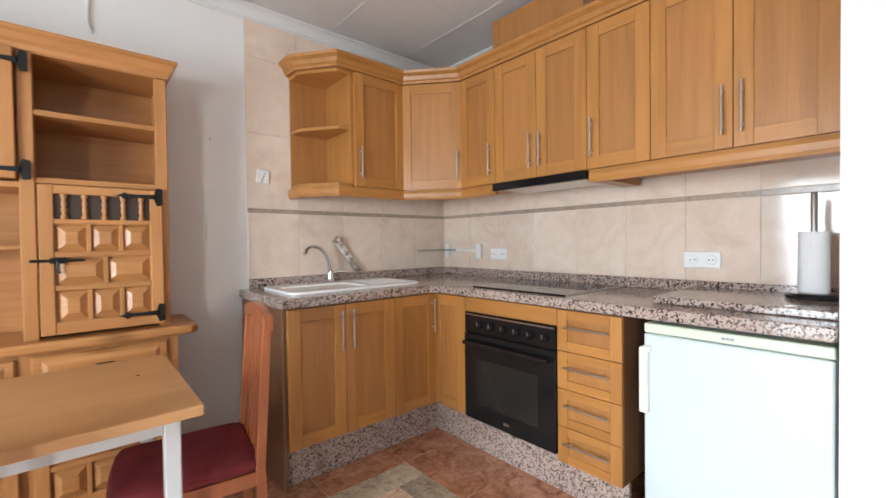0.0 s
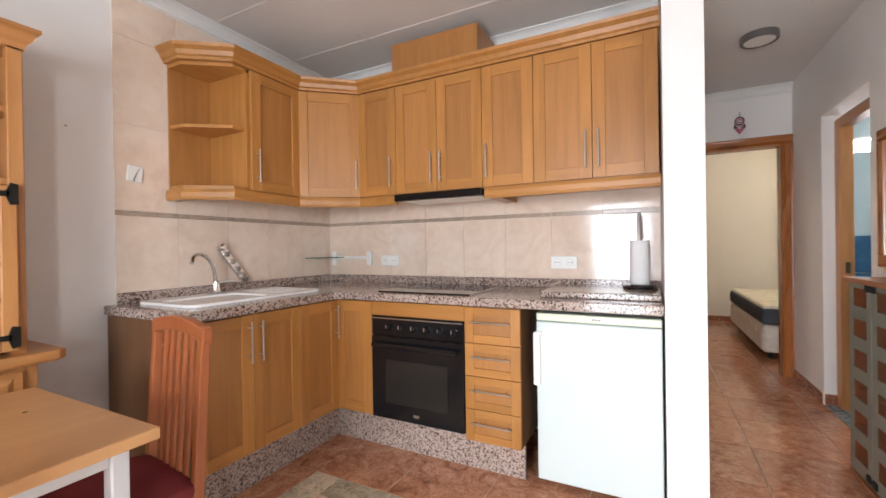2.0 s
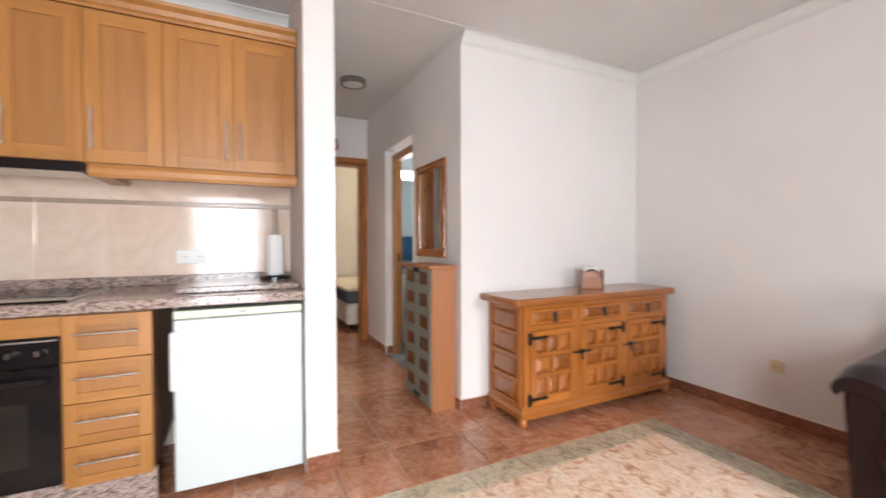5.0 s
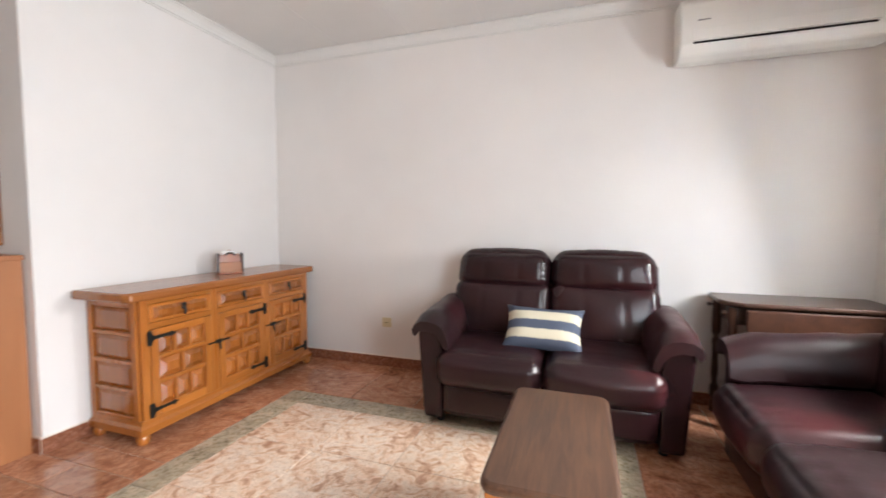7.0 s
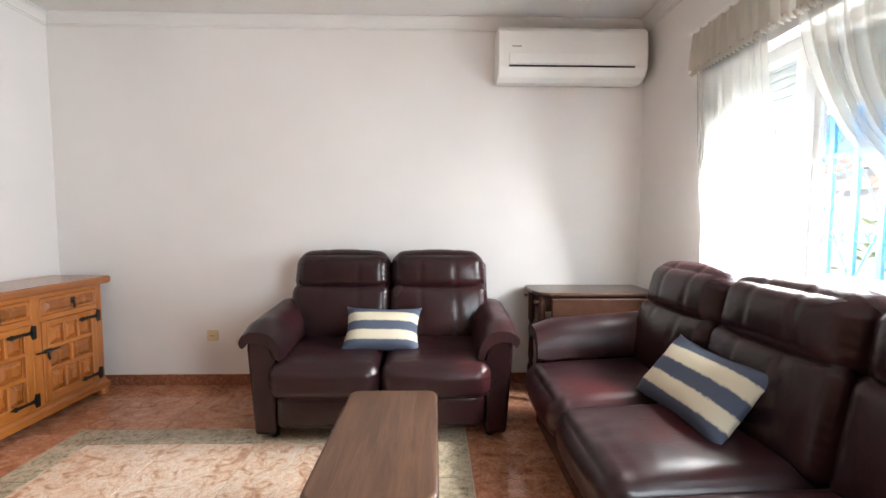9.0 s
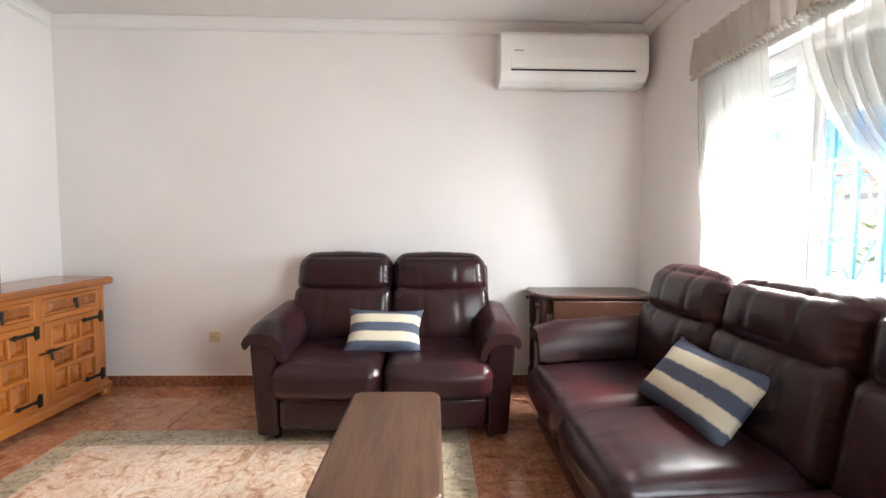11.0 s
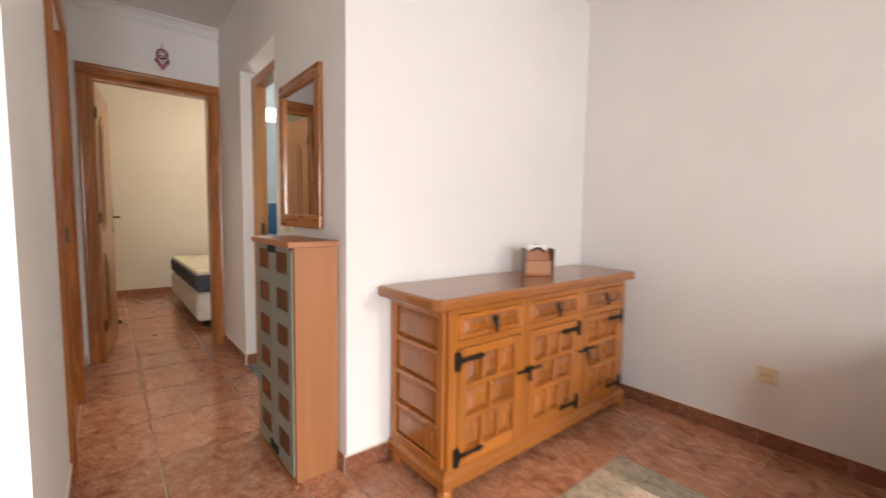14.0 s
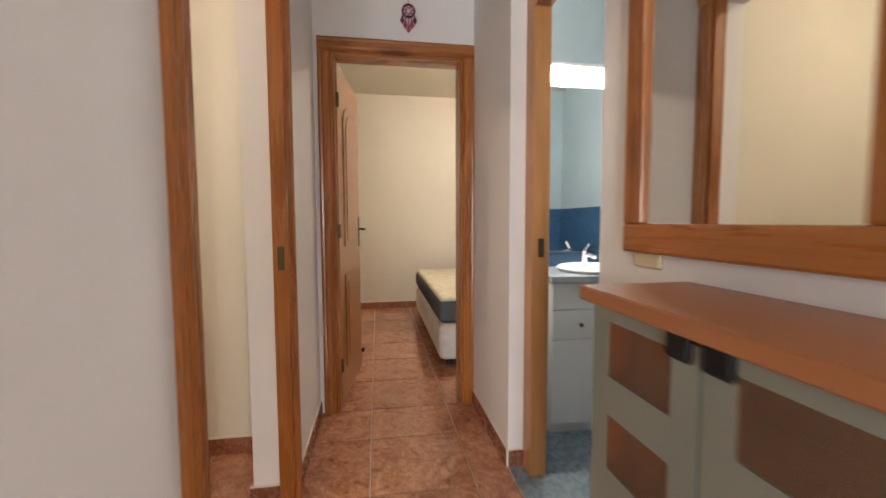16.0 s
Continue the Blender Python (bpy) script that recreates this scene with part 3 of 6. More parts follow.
leaf = thing("bedroom_door", "open pine door with arched upper panel and dark handle", "door", (4.302, -0.106, 0.008), -6.5)
part("slab", box(0.0, 0.74, -0.036, -0.002, 0, 2.02, 0.003), LEAF, leaf)
arch = [(0.13, 0.95), (0.61, 0.95), (0.61, 1.7)] + [(0.37 + 0.24 * math.cos(radians(a)), 1.7 + 0.14 * math.sin(radians(a))) for a in range(15, 180, 15)] + [(0.13, 1.7)]
part("panel_moulding", prism(arch, -0.046, -0.037, 'y', 0.004), LEAF, leaf)
inner = [(0.37 + (a - 0.37) * 0.8, 1.33 + (b - 1.33) * 0.9) for a, b in arch]
part("panel", prism(inner, -0.053, -0.047, 'y', 0.005), LEAF, leaf)
part("panel_moulding", box(0.13, 0.61, -0.046, -0.037, 0.2, 0.78, 0.004), LEAF, leaf)
part("panel", box(0.18, 0.56, -0.053, -0.047, 0.25, 0.73, 0.005), LEAF, leaf)
handle = part("handle", join(box(0.66, 0.7, -0.042, -0.037, 0.92, 1.14, 0.002), tube([(0.68, -0.04, 1.05), (0.68, -0.085, 1.05), (0.57, -0.09, 1.05)], 0.008)), IRON, leaf, "dark metal lever handle")
for z in (0.25, 1.05, 1.8):
    part("hinge", turn([(0.008, z - 0.04), (0.008, z + 0.04)], (-0.004, -0.04, 0), 8), BRASS, leaf)
part("door_stop", turn([(0.012, 0.0), (0.012, 0.03)], (0.73, -0.05, 0.1), 8), DARKP, leaf)

d2 = tagged(new("door_2"), "varnished pine door frame of the side room", "door", kind="structure")
part("casing_upright", casing_upright(2.645, -0.022, -1, 2.06, 'y-'), CASING, d2)
part("casing_upright", casing_upright(3.47, -0.022, 1, 2.06, 'y-'), CASING, d2)
part("casing_head", casing_head('y-', -0.022, 2.57, 3.545, 2.06), PINEX, d2)
part("jamb", box(2.644, 2.662, -0.026, 0.05, 0, 2.062, 0.002), CASING, d2)
part("jamb", box(3.453, 3.471, -0.026, 0.03, 0, 2.062, 0.002), CASING, d2)
part("strike_plate", box(3.448, 3.453, -0.012, 0.012, 0.93, 1.02, 0.001), BRASS, d2)

d3 = tagged(new("door_3"), "recessed knotty pine frame of the bathroom opening", "door", kind="structure")
part("jamb", box(3.47, 3.562, YC - 0.145, YC - 0.07, 0, 2.05, 0.003), PINE, d3)
part("jamb", box(2.818, 2.9, YC - 0.145, YC - 0.07, 0, 2.05, 0.003), PINE, d3)
part("jamb_head", box(2.9, 3.47, YC - 0.145, YC - 0.07, 1.98, 2.05, 0.003), PINEX, d3)
part("latch", box(3.463, 3.47, YC - 0.12, YC - 0.095, 0.96, 1.04, 0.001), BRASS, d3)

# ---- windows ----
def window(name, w, label):
    y0, y1, z0, z1 = w
    ob = tagged(new(name), label, "window", kind="structure")
    x = XW - 0.13
    for a, b, c, d in ((y0, y0 + 0.05, z0, z1), (y1 - 0.05, y1, z0, z1), (y0 + 0.05, y1 - 0.05, z0, z0 + 0.05), (y0 + 0.05, y1 - 0.05, z1 - 0.06, z1)):
        part("window_frame", box(x - 0.04, x + 0.04, a, b, c, d, 0.004), FRAMEW, ob)
    ym = (y0 + y1) / 2
    part("sash_stile", box(x - 0.005, x + 0.042, ym - 0.045, ym + 0.01, z0 + 0.05, z1 - 0.06, 0.004), FRAMEW, ob)
    part("sash_stile", box(x - 0.036, x - 0.006, ym - 0.02, ym + 0.035, z0 + 0.05, z1 - 0.06, 0.004), FRAMEW, ob)
    for k, (a, b, xx) in enumerate(((y0 + 0.05, ym - 0.045, x + 0.012), (ym + 0.035, y1 - 0.05, x - 0.022))):
        g = part("pane", box(xx - 0.002, xx + 0.002, a, b, z0 + 0.05, z1 - 0.06), GLASS, ob)
        g.visible_shadow = False
        part("sash_rail", box(xx - 0.014, xx + 0.014, a, b, z0 + 0.05, z0 + 0.1, 0.003), FRAMEW, ob)
    for z in (1.18, 1.34):
        part("latch", box(x + 0.042, x + 0.048, ym - 0.026, ym - 0.014, z, z + 0.025, 0.002), GREYP, ob)
    if z0 > 0.1:
        part("window_sill", box(XW - 0.09, XW + 0.02, y0 - 0.02, y1 + 0.02, z0 - 0.03, z0, 0.004), FRAMEW, ob)
    return ob


window_1 = window("window_1", W1, "white aluminium sliding window behind sheer curtains")
window_2 = window("window_2", W2, "white aluminium glazed terrace door")
shutter = thing("roller_shutter", "half-lowered pale plastic roller shutter outside the window", "shutter", (XW - 0.2, W1[0], 1.635))
z = 0.0
while 1.635 + z < W1[3]:
    part("slat", box(-0.009, 0.009, 0.01, W1[1] - W1[0] - 0.01, z, z + 0.042, 0.006), SLAT, shutter)
    z += 0.046

# painted iron grille outside the window
gr = thing("window_grille", "sky-blue painted wrought iron window grille with scrolls", "grille", (XW - 0.32, W1[0] - 0.05, W1[2] - 0.05))
gw, gh = W1[1] - W1[0] + 0.1, W1[3] - W1[2] + 0.1
GB = [0.01 + 0.1125 * i for i in range(10)]
for z in (0.03, 0.66, gh - 0.03):
    part("rail", box(-0.006, 0.006, 0, gw, z - 0.011, z + 0.011), BLUE, gr)
for y in (0.03, gw - 0.03):
    for z in (0.03, gh - 0.03):
        part("anchor", box(0.0, 0.07, y - 0.01, y + 0.01, z - 0.01, z + 0.01), BLUE, gr)
for y in GB:
    part("bar", box(-0.009, 0.009, y - 0.011, y + 0.011, 0, gh), BLUE, gr)
for i, (ya, yb) in enumerate(zip(GB, GB[1:])):
    ym = (ya + yb) / 2
    part("scroll", tube(arc((0, ym, 0.745), 0.032, -70, 230, 14, 'yz'), 0.005, 6), BLUE, gr, smooth=True)
    for k, z in ((-1, 0.6), (1, 0.6), (-1, 0.3), (1, 0.3)):
        part("scroll", tube(arc((0, ym + k * 0.026, z), 0.022, 0, 300, 12, 'yz'), 0.0045, 6), BLUE, gr, smooth=True)
    for z0, z1 in ((0.64, 0.36), (0.09, 0.36)):
        part("strut", tube([(0, ya if i % 2 else yb, z0), (0, yb if i % 2 else ya, z1)], 0.004, 5), BLUE, gr)

# curtains
def drape(w_top, w_mid, w_low, h, folds, amp, seed, rows=24, cols=90, lean=0.0):
    """Gathered cloth hanging from z = 0; y runs along the rod; widths at the top, the middle and the hem."""
    bm = bmesh.new()
    grid = []
    for j in range(rows + 1):
        t = j / rows
        w = w_top + (w_mid - w_top) * min(1, t * 2) + (w_low - w_mid) * max(0, t * 2 - 1)
        row = []
        for i in range(cols + 1):
            s = i / cols
            ph = folds * 2 * math.pi * s + 1.5 * math.sin(5 * s + seed)
            x = amp * (0.5 + 0.7 * t) * math.sin(ph) + 0.4 * amp * math.sin(2.3 * ph + seed)
            y = lean * t * t + s * w + 0.01 * math.sin(9 * s + 3 * t + seed)
            row.append(bm.verts.new((x, y, -h * t + 0.006 * math.sin(ph) * t)))
        grid.append(row)
    for a, b in zip(grid, grid[1:]):
        for i in range(cols):
            bm.faces.new((a[i], a[i + 1], b[i + 1], b[i]))
    return bm


cur = thing("curtain", "sheer off-white curtain panel gathered on a rod", "curtain", (XW + 0.06, -1.95, 2.17), group="window curtains")
part("cloth", drape(0.44, 0.5, 0.47, 1.36, 9, 0.016, 0.3, lean=0.17), SHEER, cur, smooth=True)
cur2 = thing("curtain", "sheer off-white curtain panel drawn to one side", "curtain", (XW + 0.06, -1.36, 2.17), group="window curtains")
part("cloth", drape(0.84, 0.42, 0.22, 1.38, 11, 0.018, 1.7, lean=0.95), SHEER, cur2, smooth=True)
val = thing("curtain_valance", "ruffled off-white valance with lace edge over the curtains", "curtain", (XW + 0.085, -1.97, 2.19))
part("cloth", drape(1.55, 1.55, 1.55, 0.2, 22, 0.012, 2.2, 8, 220), FRINGE, val, smooth=True)
part("lace_edge", moved(drape(1.55, 1.55, 1.55, 0.03, 60, 0.008, 0.9, 3, 260), Matrix.Translation((0.002, 0, -0.195))), FRINGE, val, smooth=True)
part("curtain_rod", tube([(0, -0.02, 0), (0, 1.57, 0)], 0.01), FRAMEW, val)
for y in (0.05, 1.5):
    part("rod_bracket", box(-0.085, 0.0, y - 0.01, y + 0.01, -0.008, 0.008), FRAMEW, val)

# ---- outside ----
setting("ground", box(-60, XW - 0.25, -60, 60, -0.3, -0.12), PAVE, "pale paved terrace and ground outside", "ground")
gwall = thing("garden_wall", "white rendered garden wall with red tile coping", "wall", (-4.9, -8, -0.12))
part("wall", box(-0.1, 0.1, 0, 16, 0, 1.62), STUCCO, gwall)
for i in range(54):
    part("coping_tile", prism([(-0.15, 1.62), (0.15, 1.62), (0.02, 1.74), (-0.02, 1.74)], i * 0.3, i * 0.3 + 0.29, 'y'), ROOFT, gwall)
house = thing("neighbour_house", "white house with red tiled roof beyond the wall", "house", (-14, -14, -0.12))
part("wall", box(-6, 0, 0, 22, 0, 3.0), STUCCO, house)
part("roof", prism([(0.4, 3.0), (-3, 4.2), (-6.4, 3.0)], -0.4, 22.4, 'y'), ROOFT, house)
for y in (4, 9, 14):
    part("window", box(0.0, 0.03, y, y + 1.2, 1.0, 2.1), SMOKE, house)


def shrub(name, at, size, seed, label):
    rnd = random.Random(seed)
    ob = thing(name, label, "shrub", at)
    part("stem", tube([(0, 0, 0), (0.03, 0.02, size * 0.4), (0.0, 0.05, size * 0.8)], 0.018), WALNUT, ob)
    verts, faces = [], []
    for _ in range(700):
        a, e, r = rnd.uniform(0, 6.28), rnd.uniform(-0.6, 1.5), size * 0.5 * rnd.uniform(0.25, 1.0) ** 0.5
        c = Vector((r * math.cos(a) * math.cos(e), r * math.sin(a) * math.cos(e), size * 0.62 + r * 0.85 * math.sin(e)))
        d = Vector((rnd.uniform(-1, 1), rnd.uniform(-1, 1), rnd.uniform(-0.6, 1))).normalized()
        s = d.orthogonal().normalized()
        n = len(verts)
        verts += [c, c + 0.045 * d + 0.016 * s, c + 0.085 * d, c + 0.045 * d - 0.016 * s]
        faces.append((n, n + 1, n + 2, n + 3))
    me = bpy.data.meshes.new("foliage")
    me.from_pydata([tuple(v) for v in verts], [], faces)
    me.materials.append(GREEN)
    f = new("foliage", me)
    f.parent = ob
    f["kind"] = "stuff"


shrub("shrub", (-4.2, -2.15, -0.12), 1.5, 3, "yellow-green leafy shrub by the garden wall")
shrub("shrub", (-4.3, -1.2, -0.12), 1.3, 5, "yellow-green leafy shrub by the garden wall")


# ---- kitchen ----
def bar_handle(parent, x, y, z, length, vertical=True):
    r = 0.005
    if vertical:
        bm = join(tube([(x, y - 0.03, z), (x, y - 0.03, z + length)], r, 10), tube([(x, y, z + 0.03), (x, y - 0.03, z + 0.03)], 0.004, 6), tube([(x, y, z + length - 0.03), (x, y - 0.03, z + length - 0.03)], 0.004, 6))
    else:
        bm = join(tube([(x, y - 0.03, z), (x + length, y - 0.03, z)], r, 10), tube([(x + 0.03, y, z), (x + 0.03, y - 0.03, z)], 0.004, 6), tube([(x + length - 0.03, y, z), (x + length - 0.03, y - 0.03, z)], 0.004, 6))
    return part("handle", bm, STEEL, parent, "brushed steel bar handle", smooth=True)


def shaker(parent, x0, x1, z0, z1, rail=0.062, handle=None, name="door", hl=0.19):
    """A framed door or drawer front on the plane y = 0 (the room is at -y)."""
    g = 0.0015
    x0, x1, z0, z1 = x0 + g, x1 - g, z0 + g, z1 - g
    d = part(name, box(x0 + 0.01, x1 - 0.01, -0.011, 0.0, z0 + 0.01, z1 - 0.01), PANEL, parent)
    rs = min(rail, (z1 - z0) * 0.24)
    part("stile", box(x0, x0 + rail, -0.02, 0.001, z0, z1, 0.0015), BEECH, d)
    part("stile", box(x1 - rail, x1, -0.02, 0.001, z0, z1, 0.0015), BEECH, d)
    part("rail", box(x0 + rail, x1 - rail, -0.0195, 0.001, z1 - rs, z1, 0.0015), BEECHX, d)
    part("rail", box(x0 + rail, x1 - rail, -0.0195, 0.001, z0, z0 + rs, 0.0015), BEECHX, d)
    if handle == 'l':
        bar_handle(d, x0 + 0.03, -0.02, z1 - 0.03 - hl if z0 < 0.5 else z0 + 0.05, hl)
    elif handle == 'r':
        bar_handle(d, x1 - 0.03, -0.02, z1 - 0.03 - hl if z0 < 0.5 else z0 + 0.05, hl)
    elif handle == 'h':
        bar_handle(d, (x0 + x1) / 2 - 0.105, -0.02, (z0 + z1) / 2 + 0.02, 0.21, False)
    return d


BF, KH, BT = 1.94, 0.19, 0.872        # front of the sink run, plinth height, top of the units
UB, UT = 1.52, 2.215                  # wall units
DB = YN - BF - 0.014


def base_unit(label, w, doors, at, rz, side=None):
    ob = thing("base_cabinet", label, "cabinet", at, rz, "fitted base units")
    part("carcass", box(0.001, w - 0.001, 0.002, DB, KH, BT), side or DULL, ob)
    n = len(doors)
    for i, h in enumerate(doors):
        shaker(ob, w * i / n, w * (i + 1) / n, KH + 0.004, BT - 0.004, handle=h, hl=0.2)
    return ob


c1 = base_unit("beech double-door sink cabinet with steel bar handles", 0.606, "rl", (0.718, BF, 0), 0)
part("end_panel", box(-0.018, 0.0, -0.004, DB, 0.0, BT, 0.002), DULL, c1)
part("end_knob", turn([(0.004, 0), (0.004, -0.014), (0.012, -0.02), (0.014, -0.028), (0.008, -0.034)], (-0.018, 0.1, 0.78), 10, 'x'), GOLD, c1, "polished brass knob")
c2 = base_unit("beech corner cabinet door with a long bar handle", 0.306, "r", (1.324, BF, 0), 0)
c3 = thing("base_cabinet", "narrow beech corner door beside the oven", "cabinet", (1.645, 1.938, 0), -90, "fitted base units")
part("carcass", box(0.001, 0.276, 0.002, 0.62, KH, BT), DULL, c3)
shaker(c3, 0.0, 0.277, KH + 0.004, BT - 0.004)
# built-in oven in its housing
ov = thing("oven", "black built-in oven with glass door and row of knobs", "oven", (1.645, 1.66, 0), -90)
part("housing", boxes((0.0, 0.598, 0.004, 0.62, KH, BT)), DULL, ov)
part("top_panel", box(0.001, 0.597, -0.019, 0.003, 0.79, BT - 0.003, 0.0015), BEECHX, ov, "beech filler panel")
part("control_panel", box(0.003, 0.595, -0.024, 0.003, 0.675, 0.787, 0.004), BLACK, ov)
part("vent_strip", box(0.01, 0.588, -0.027, -0.024, 0.772, 0.779), STEEL, ov)
for i in range(6):
    k = part("knob", turn([(0.021, 0), (0.019, -0.018), (0.014, -0.024)], (0.12 + i * 0.083, -0.024, 0.725), 14, 'y'), BLACK, ov, smooth=False)
    part("pointer", box(0.1175 + i * 0.083, 0.1225 + i * 0.083, -0.0505, -0.048, 0.722, 0.742), STEEL, k)
od = part("oven_door", box(0.003, 0.595, -0.03, 0.003, 0.196, 0.671, 0.004), BLACK, ov)
part("oven_window", box(0.1, 0.5, -0.0325, -0.0305, 0.29, 0.54, 0.001), SMOKE, od, "dark glass window")
part("oven_handle", join(tube([(0.03, -0.06, 0.625), (0.57, -0.06, 0.625)], 0.013, 10), box(0.04, 0.07, -0.06, -0.03, 0.612, 0.638), box(0.53, 0.56, -0.06, -0.03, 0.612, 0.638)), BLACK, od, smooth=False)
part("badge", box(0.285, 0.32, -0.032, -0.03, 0.232, 0.246), STEEL, od)
dr = thing("drawer_cabinet", "beech unit of four drawers with horizontal bar handles", "cabinet", (1.645, 1.062, 0), -90, "fitted base units")
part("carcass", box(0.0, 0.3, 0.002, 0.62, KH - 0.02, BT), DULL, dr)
for z0, z1 in ((0.168, 0.336), (0.336, 0.508), (0.508, 0.68), (0.68, 0.868)):
    shaker(dr, 0.0, 0.302, z0, z1, 0.05, 'h', "drawer")

# worktop, upstand and plinth of granite
ctr = [(0.685, 1.895), (1.56, 1.895), (1.61, 1.85), (1.61, 0.133), (XK - 0.012, 0.133), (XK - 0.012, YN - 0.012), (0.685, YN - 0.012)]
worktop = thing("worktop", "L-shaped worktop of speckled brown-pink granite", "worktop", (0.685, 1.895, 0.875))
part("slab", moved(prism(ctr, 0.875, 0.92, 'z', 0.006), Matrix.Translation((-0.685, -1.895, -0.875))), GRAN, worktop)
part("upstand", moved(box(0.742, XK - 0.03, YN - 0.03, YN - 0.012, 0.92, 0.975, 0.003), Matrix.Translation((-0.685, -1.895, -0.875))), GRAN, worktop)
part("upstand", moved(box(XK - 0.03, XK - 0.012, 0.133, YN - 0.03, 0.92, 0.975, 0.003), Matrix.Translation((-0.685, -1.895, -0.875))), GRAN, worktop)
plinth = thing("plinth", "grey speckled granite plinth below the units", "plinth", (0.72, 1.975, 0))
part("board", box(0, 0.975, 0.0, 0.02, 0.002, KH - 0.002), GRANK, plinth)
part("board", box(0.957, 0.977, -1.217, 0.0, 0.002, KH - 0.022), GRANK, plinth)
solo("granite_slab", box(0, 0.5, 0, 0.55, 0, 0.028, 0.004), GRAN, "loose granite offcut slab lying on the worktop", "slab", (1.745, 0.14, 0.921))

# sink
sk = thing("sink", "white resin sink with drainer set into the worktop", "sink", (0.785, 2.03, 0.9205))
sw, sd = 0.83, 0.46


def round_rect(x0, x1, y0, y1, r, n=7):
    """Outline of a rectangle with round corners."""
    out = []
    for cx, cy, a0 in ((x1 - r, y0 + r, -90), (x1 - r, y1 - r, 0), (x0 + r, y1 - r, 90), (x0 + r, y0 + r, 180)):
        out += [(cx + r * math.cos(radians(a0 + 90 * k / n)), cy + r * math.sin(radians(a0 + 90 * k / n))) for k in range(n + 1)]
    return out


hole = (0.05, 0.48, 0.05, 0.36)
rim = bmesh.new()
rings = []
for outline, z in ((round_rect(0, sw, 0, sd, 0.06), 0.0), (round_rect(0, sw, 0, sd, 0.06), 0.009), (round_rect(0.004, sw - 0.004, 0.004, sd - 0.004, 0.057), 0.013),
                   (round_rect(0.02, sw - 0.02, 0.02, sd - 0.02, 0.045), 0.0125), (round_rect(*hole, 0.05), 0.0105), (round_rect(hole[0] + 0.006, hole[1] - 0.006, hole[2] + 0.006, hole[3] - 0.006, 0.046), 0.001)):
    rings.append([rim.verts.new((x, y, z)) for x, y in outline])
for r0, r1 in zip(rings, rings[1:]):
    for i in range(len(r0)):
        rim.faces.new((r0[i], r0[(i + 1) % len(r0)], r1[(i + 1) % len(r0)], r1[i]))
rim.faces.new(rings[-1])
part("rim", rim, SINKW, sk, smooth=True)
for i in range(7):
    part("drainer_rib", box(0.54, 0.79, 0.07 + i * 0.045, 0.085 + i * 0.045, 0.012, 0.015, 0.001), SINKW, sk)
part("plug", turn([(0.03, 0.001), (0.028, 0.005)], (0.2, 0.2, 0), 16), STEEL, sk)
part("drain_slot", box(0.36, 0.47, 0.39, 0.44, 0.012, 0.0145, 0.001), GREYP, sk)
fa = thing("tap", "chrome swan-neck kitchen mixer tap behind the sink", "tap", (1.224, 2.5, 0.921))
part("base", turn([(0.03, 0), (0.026, 0.02), (0.02, 0.05), (0.02, 0.08)]), CHROME, fa, smooth=True)
part("spout", tube([(0, 0, 0.06), (-0.012, -0.004, 0.14), (-0.04, -0.012, 0.195), (-0.08, -0.025, 0.228), (-0.125, -0.045, 0.24), (-0.17, -0.075, 0.236), (-0.205, -0.105, 0.218), (-0.22, -0.122, 0.195)], 0.012, 10), CHROME, fa, smooth=True)
part("lever", tube([(0, 0, 0.06), (0.05, -0.03, 0.075), (0.1, -0.05, 0.07)], 0.009), CHROME, fa, smooth=True)
rk = thing("utensil_rack", "narrow chrome rack leaning against the wall tiles", "rack", (1.45, 2.535, 0.977))
rk.matrix_basis = pose(1.465, 2.54, 0.977, 0, -38, 0)
part("back", box(-0.027, 0.027, 0.0, 0.014, 0, 0.3, 0.009, 2), CHROME, rk)
for z in (0.05, 0.11, 0.17, 0.23):
    part("cup", turn([(0.015, 0), (0.017, -0.012), (0.01, -0.016)], (0, 0, z), 12, 'y'), STEEL, rk, smooth=True)
part("knob", turn([(0.02, 0), (0.022, -0.02), (0.014, -0.03)], (0, 0, 0.285), 12, 'y'), CHROME, rk, smooth=True)

hb = thing("hob", "black glass ceramic hob flush in the worktop", "hob", (1.68, 1.05, 0.9205))
part("glass", box(0, 0.55, 0, 0.6, 0, 0.006, 0.002), BLACKG, hb)
part("trim", box(0, 0.55, -0.006, 0.0, 0, 0.007), STEEL, hb)
for x, y, r in ((0.13, 0.15, 0.09), (0.36, 0.15, 0.075), (0.13, 0.43, 0.075), (0.36, 0.43, 0.1)):
    part("zone_ring", join(tube(arc((x, y, 0.0055), r, 0, 360, 28, 'xy'), 0.0012, 4)), GREYP, hb)

# under-counter fridge
fr = thing("fridge", "white under-counter fridge with yellowed top trim", "fridge", (1.66, 0.69, 0), -90)
part("body", box(0.0, 0.55, 0.05, 0.6, 0.03, 0.85, 0.006), ENAMEL, fr)
fd = part("door", box(0.0, 0.55, 0.0, 0.046, 0.035, 0.812, 0.008, 2), ENAMEL, fr)
part("handle", join(box(-0.012, 0.022, -0.022, 0.012, 0.5, 0.76, 0.007, 2), box(0.0, 0.03, -0.014, 0.004, 0.74, 0.765, 0.004)), PLASTIC, fd, "white plastic grip handle")
part("top_trim", box(0.0, 0.55, 0.004, 0.05, 0.815, 0.852, 0.004), ENAMELTOP, fr, "yellowed plastic top trim")
for i in range(3):
    part("badge", box(0.262 + i * 0.013, 0.272 + i * 0.013, 0.0015, 0.004, 0.829, 0.837), GREYP, fr)
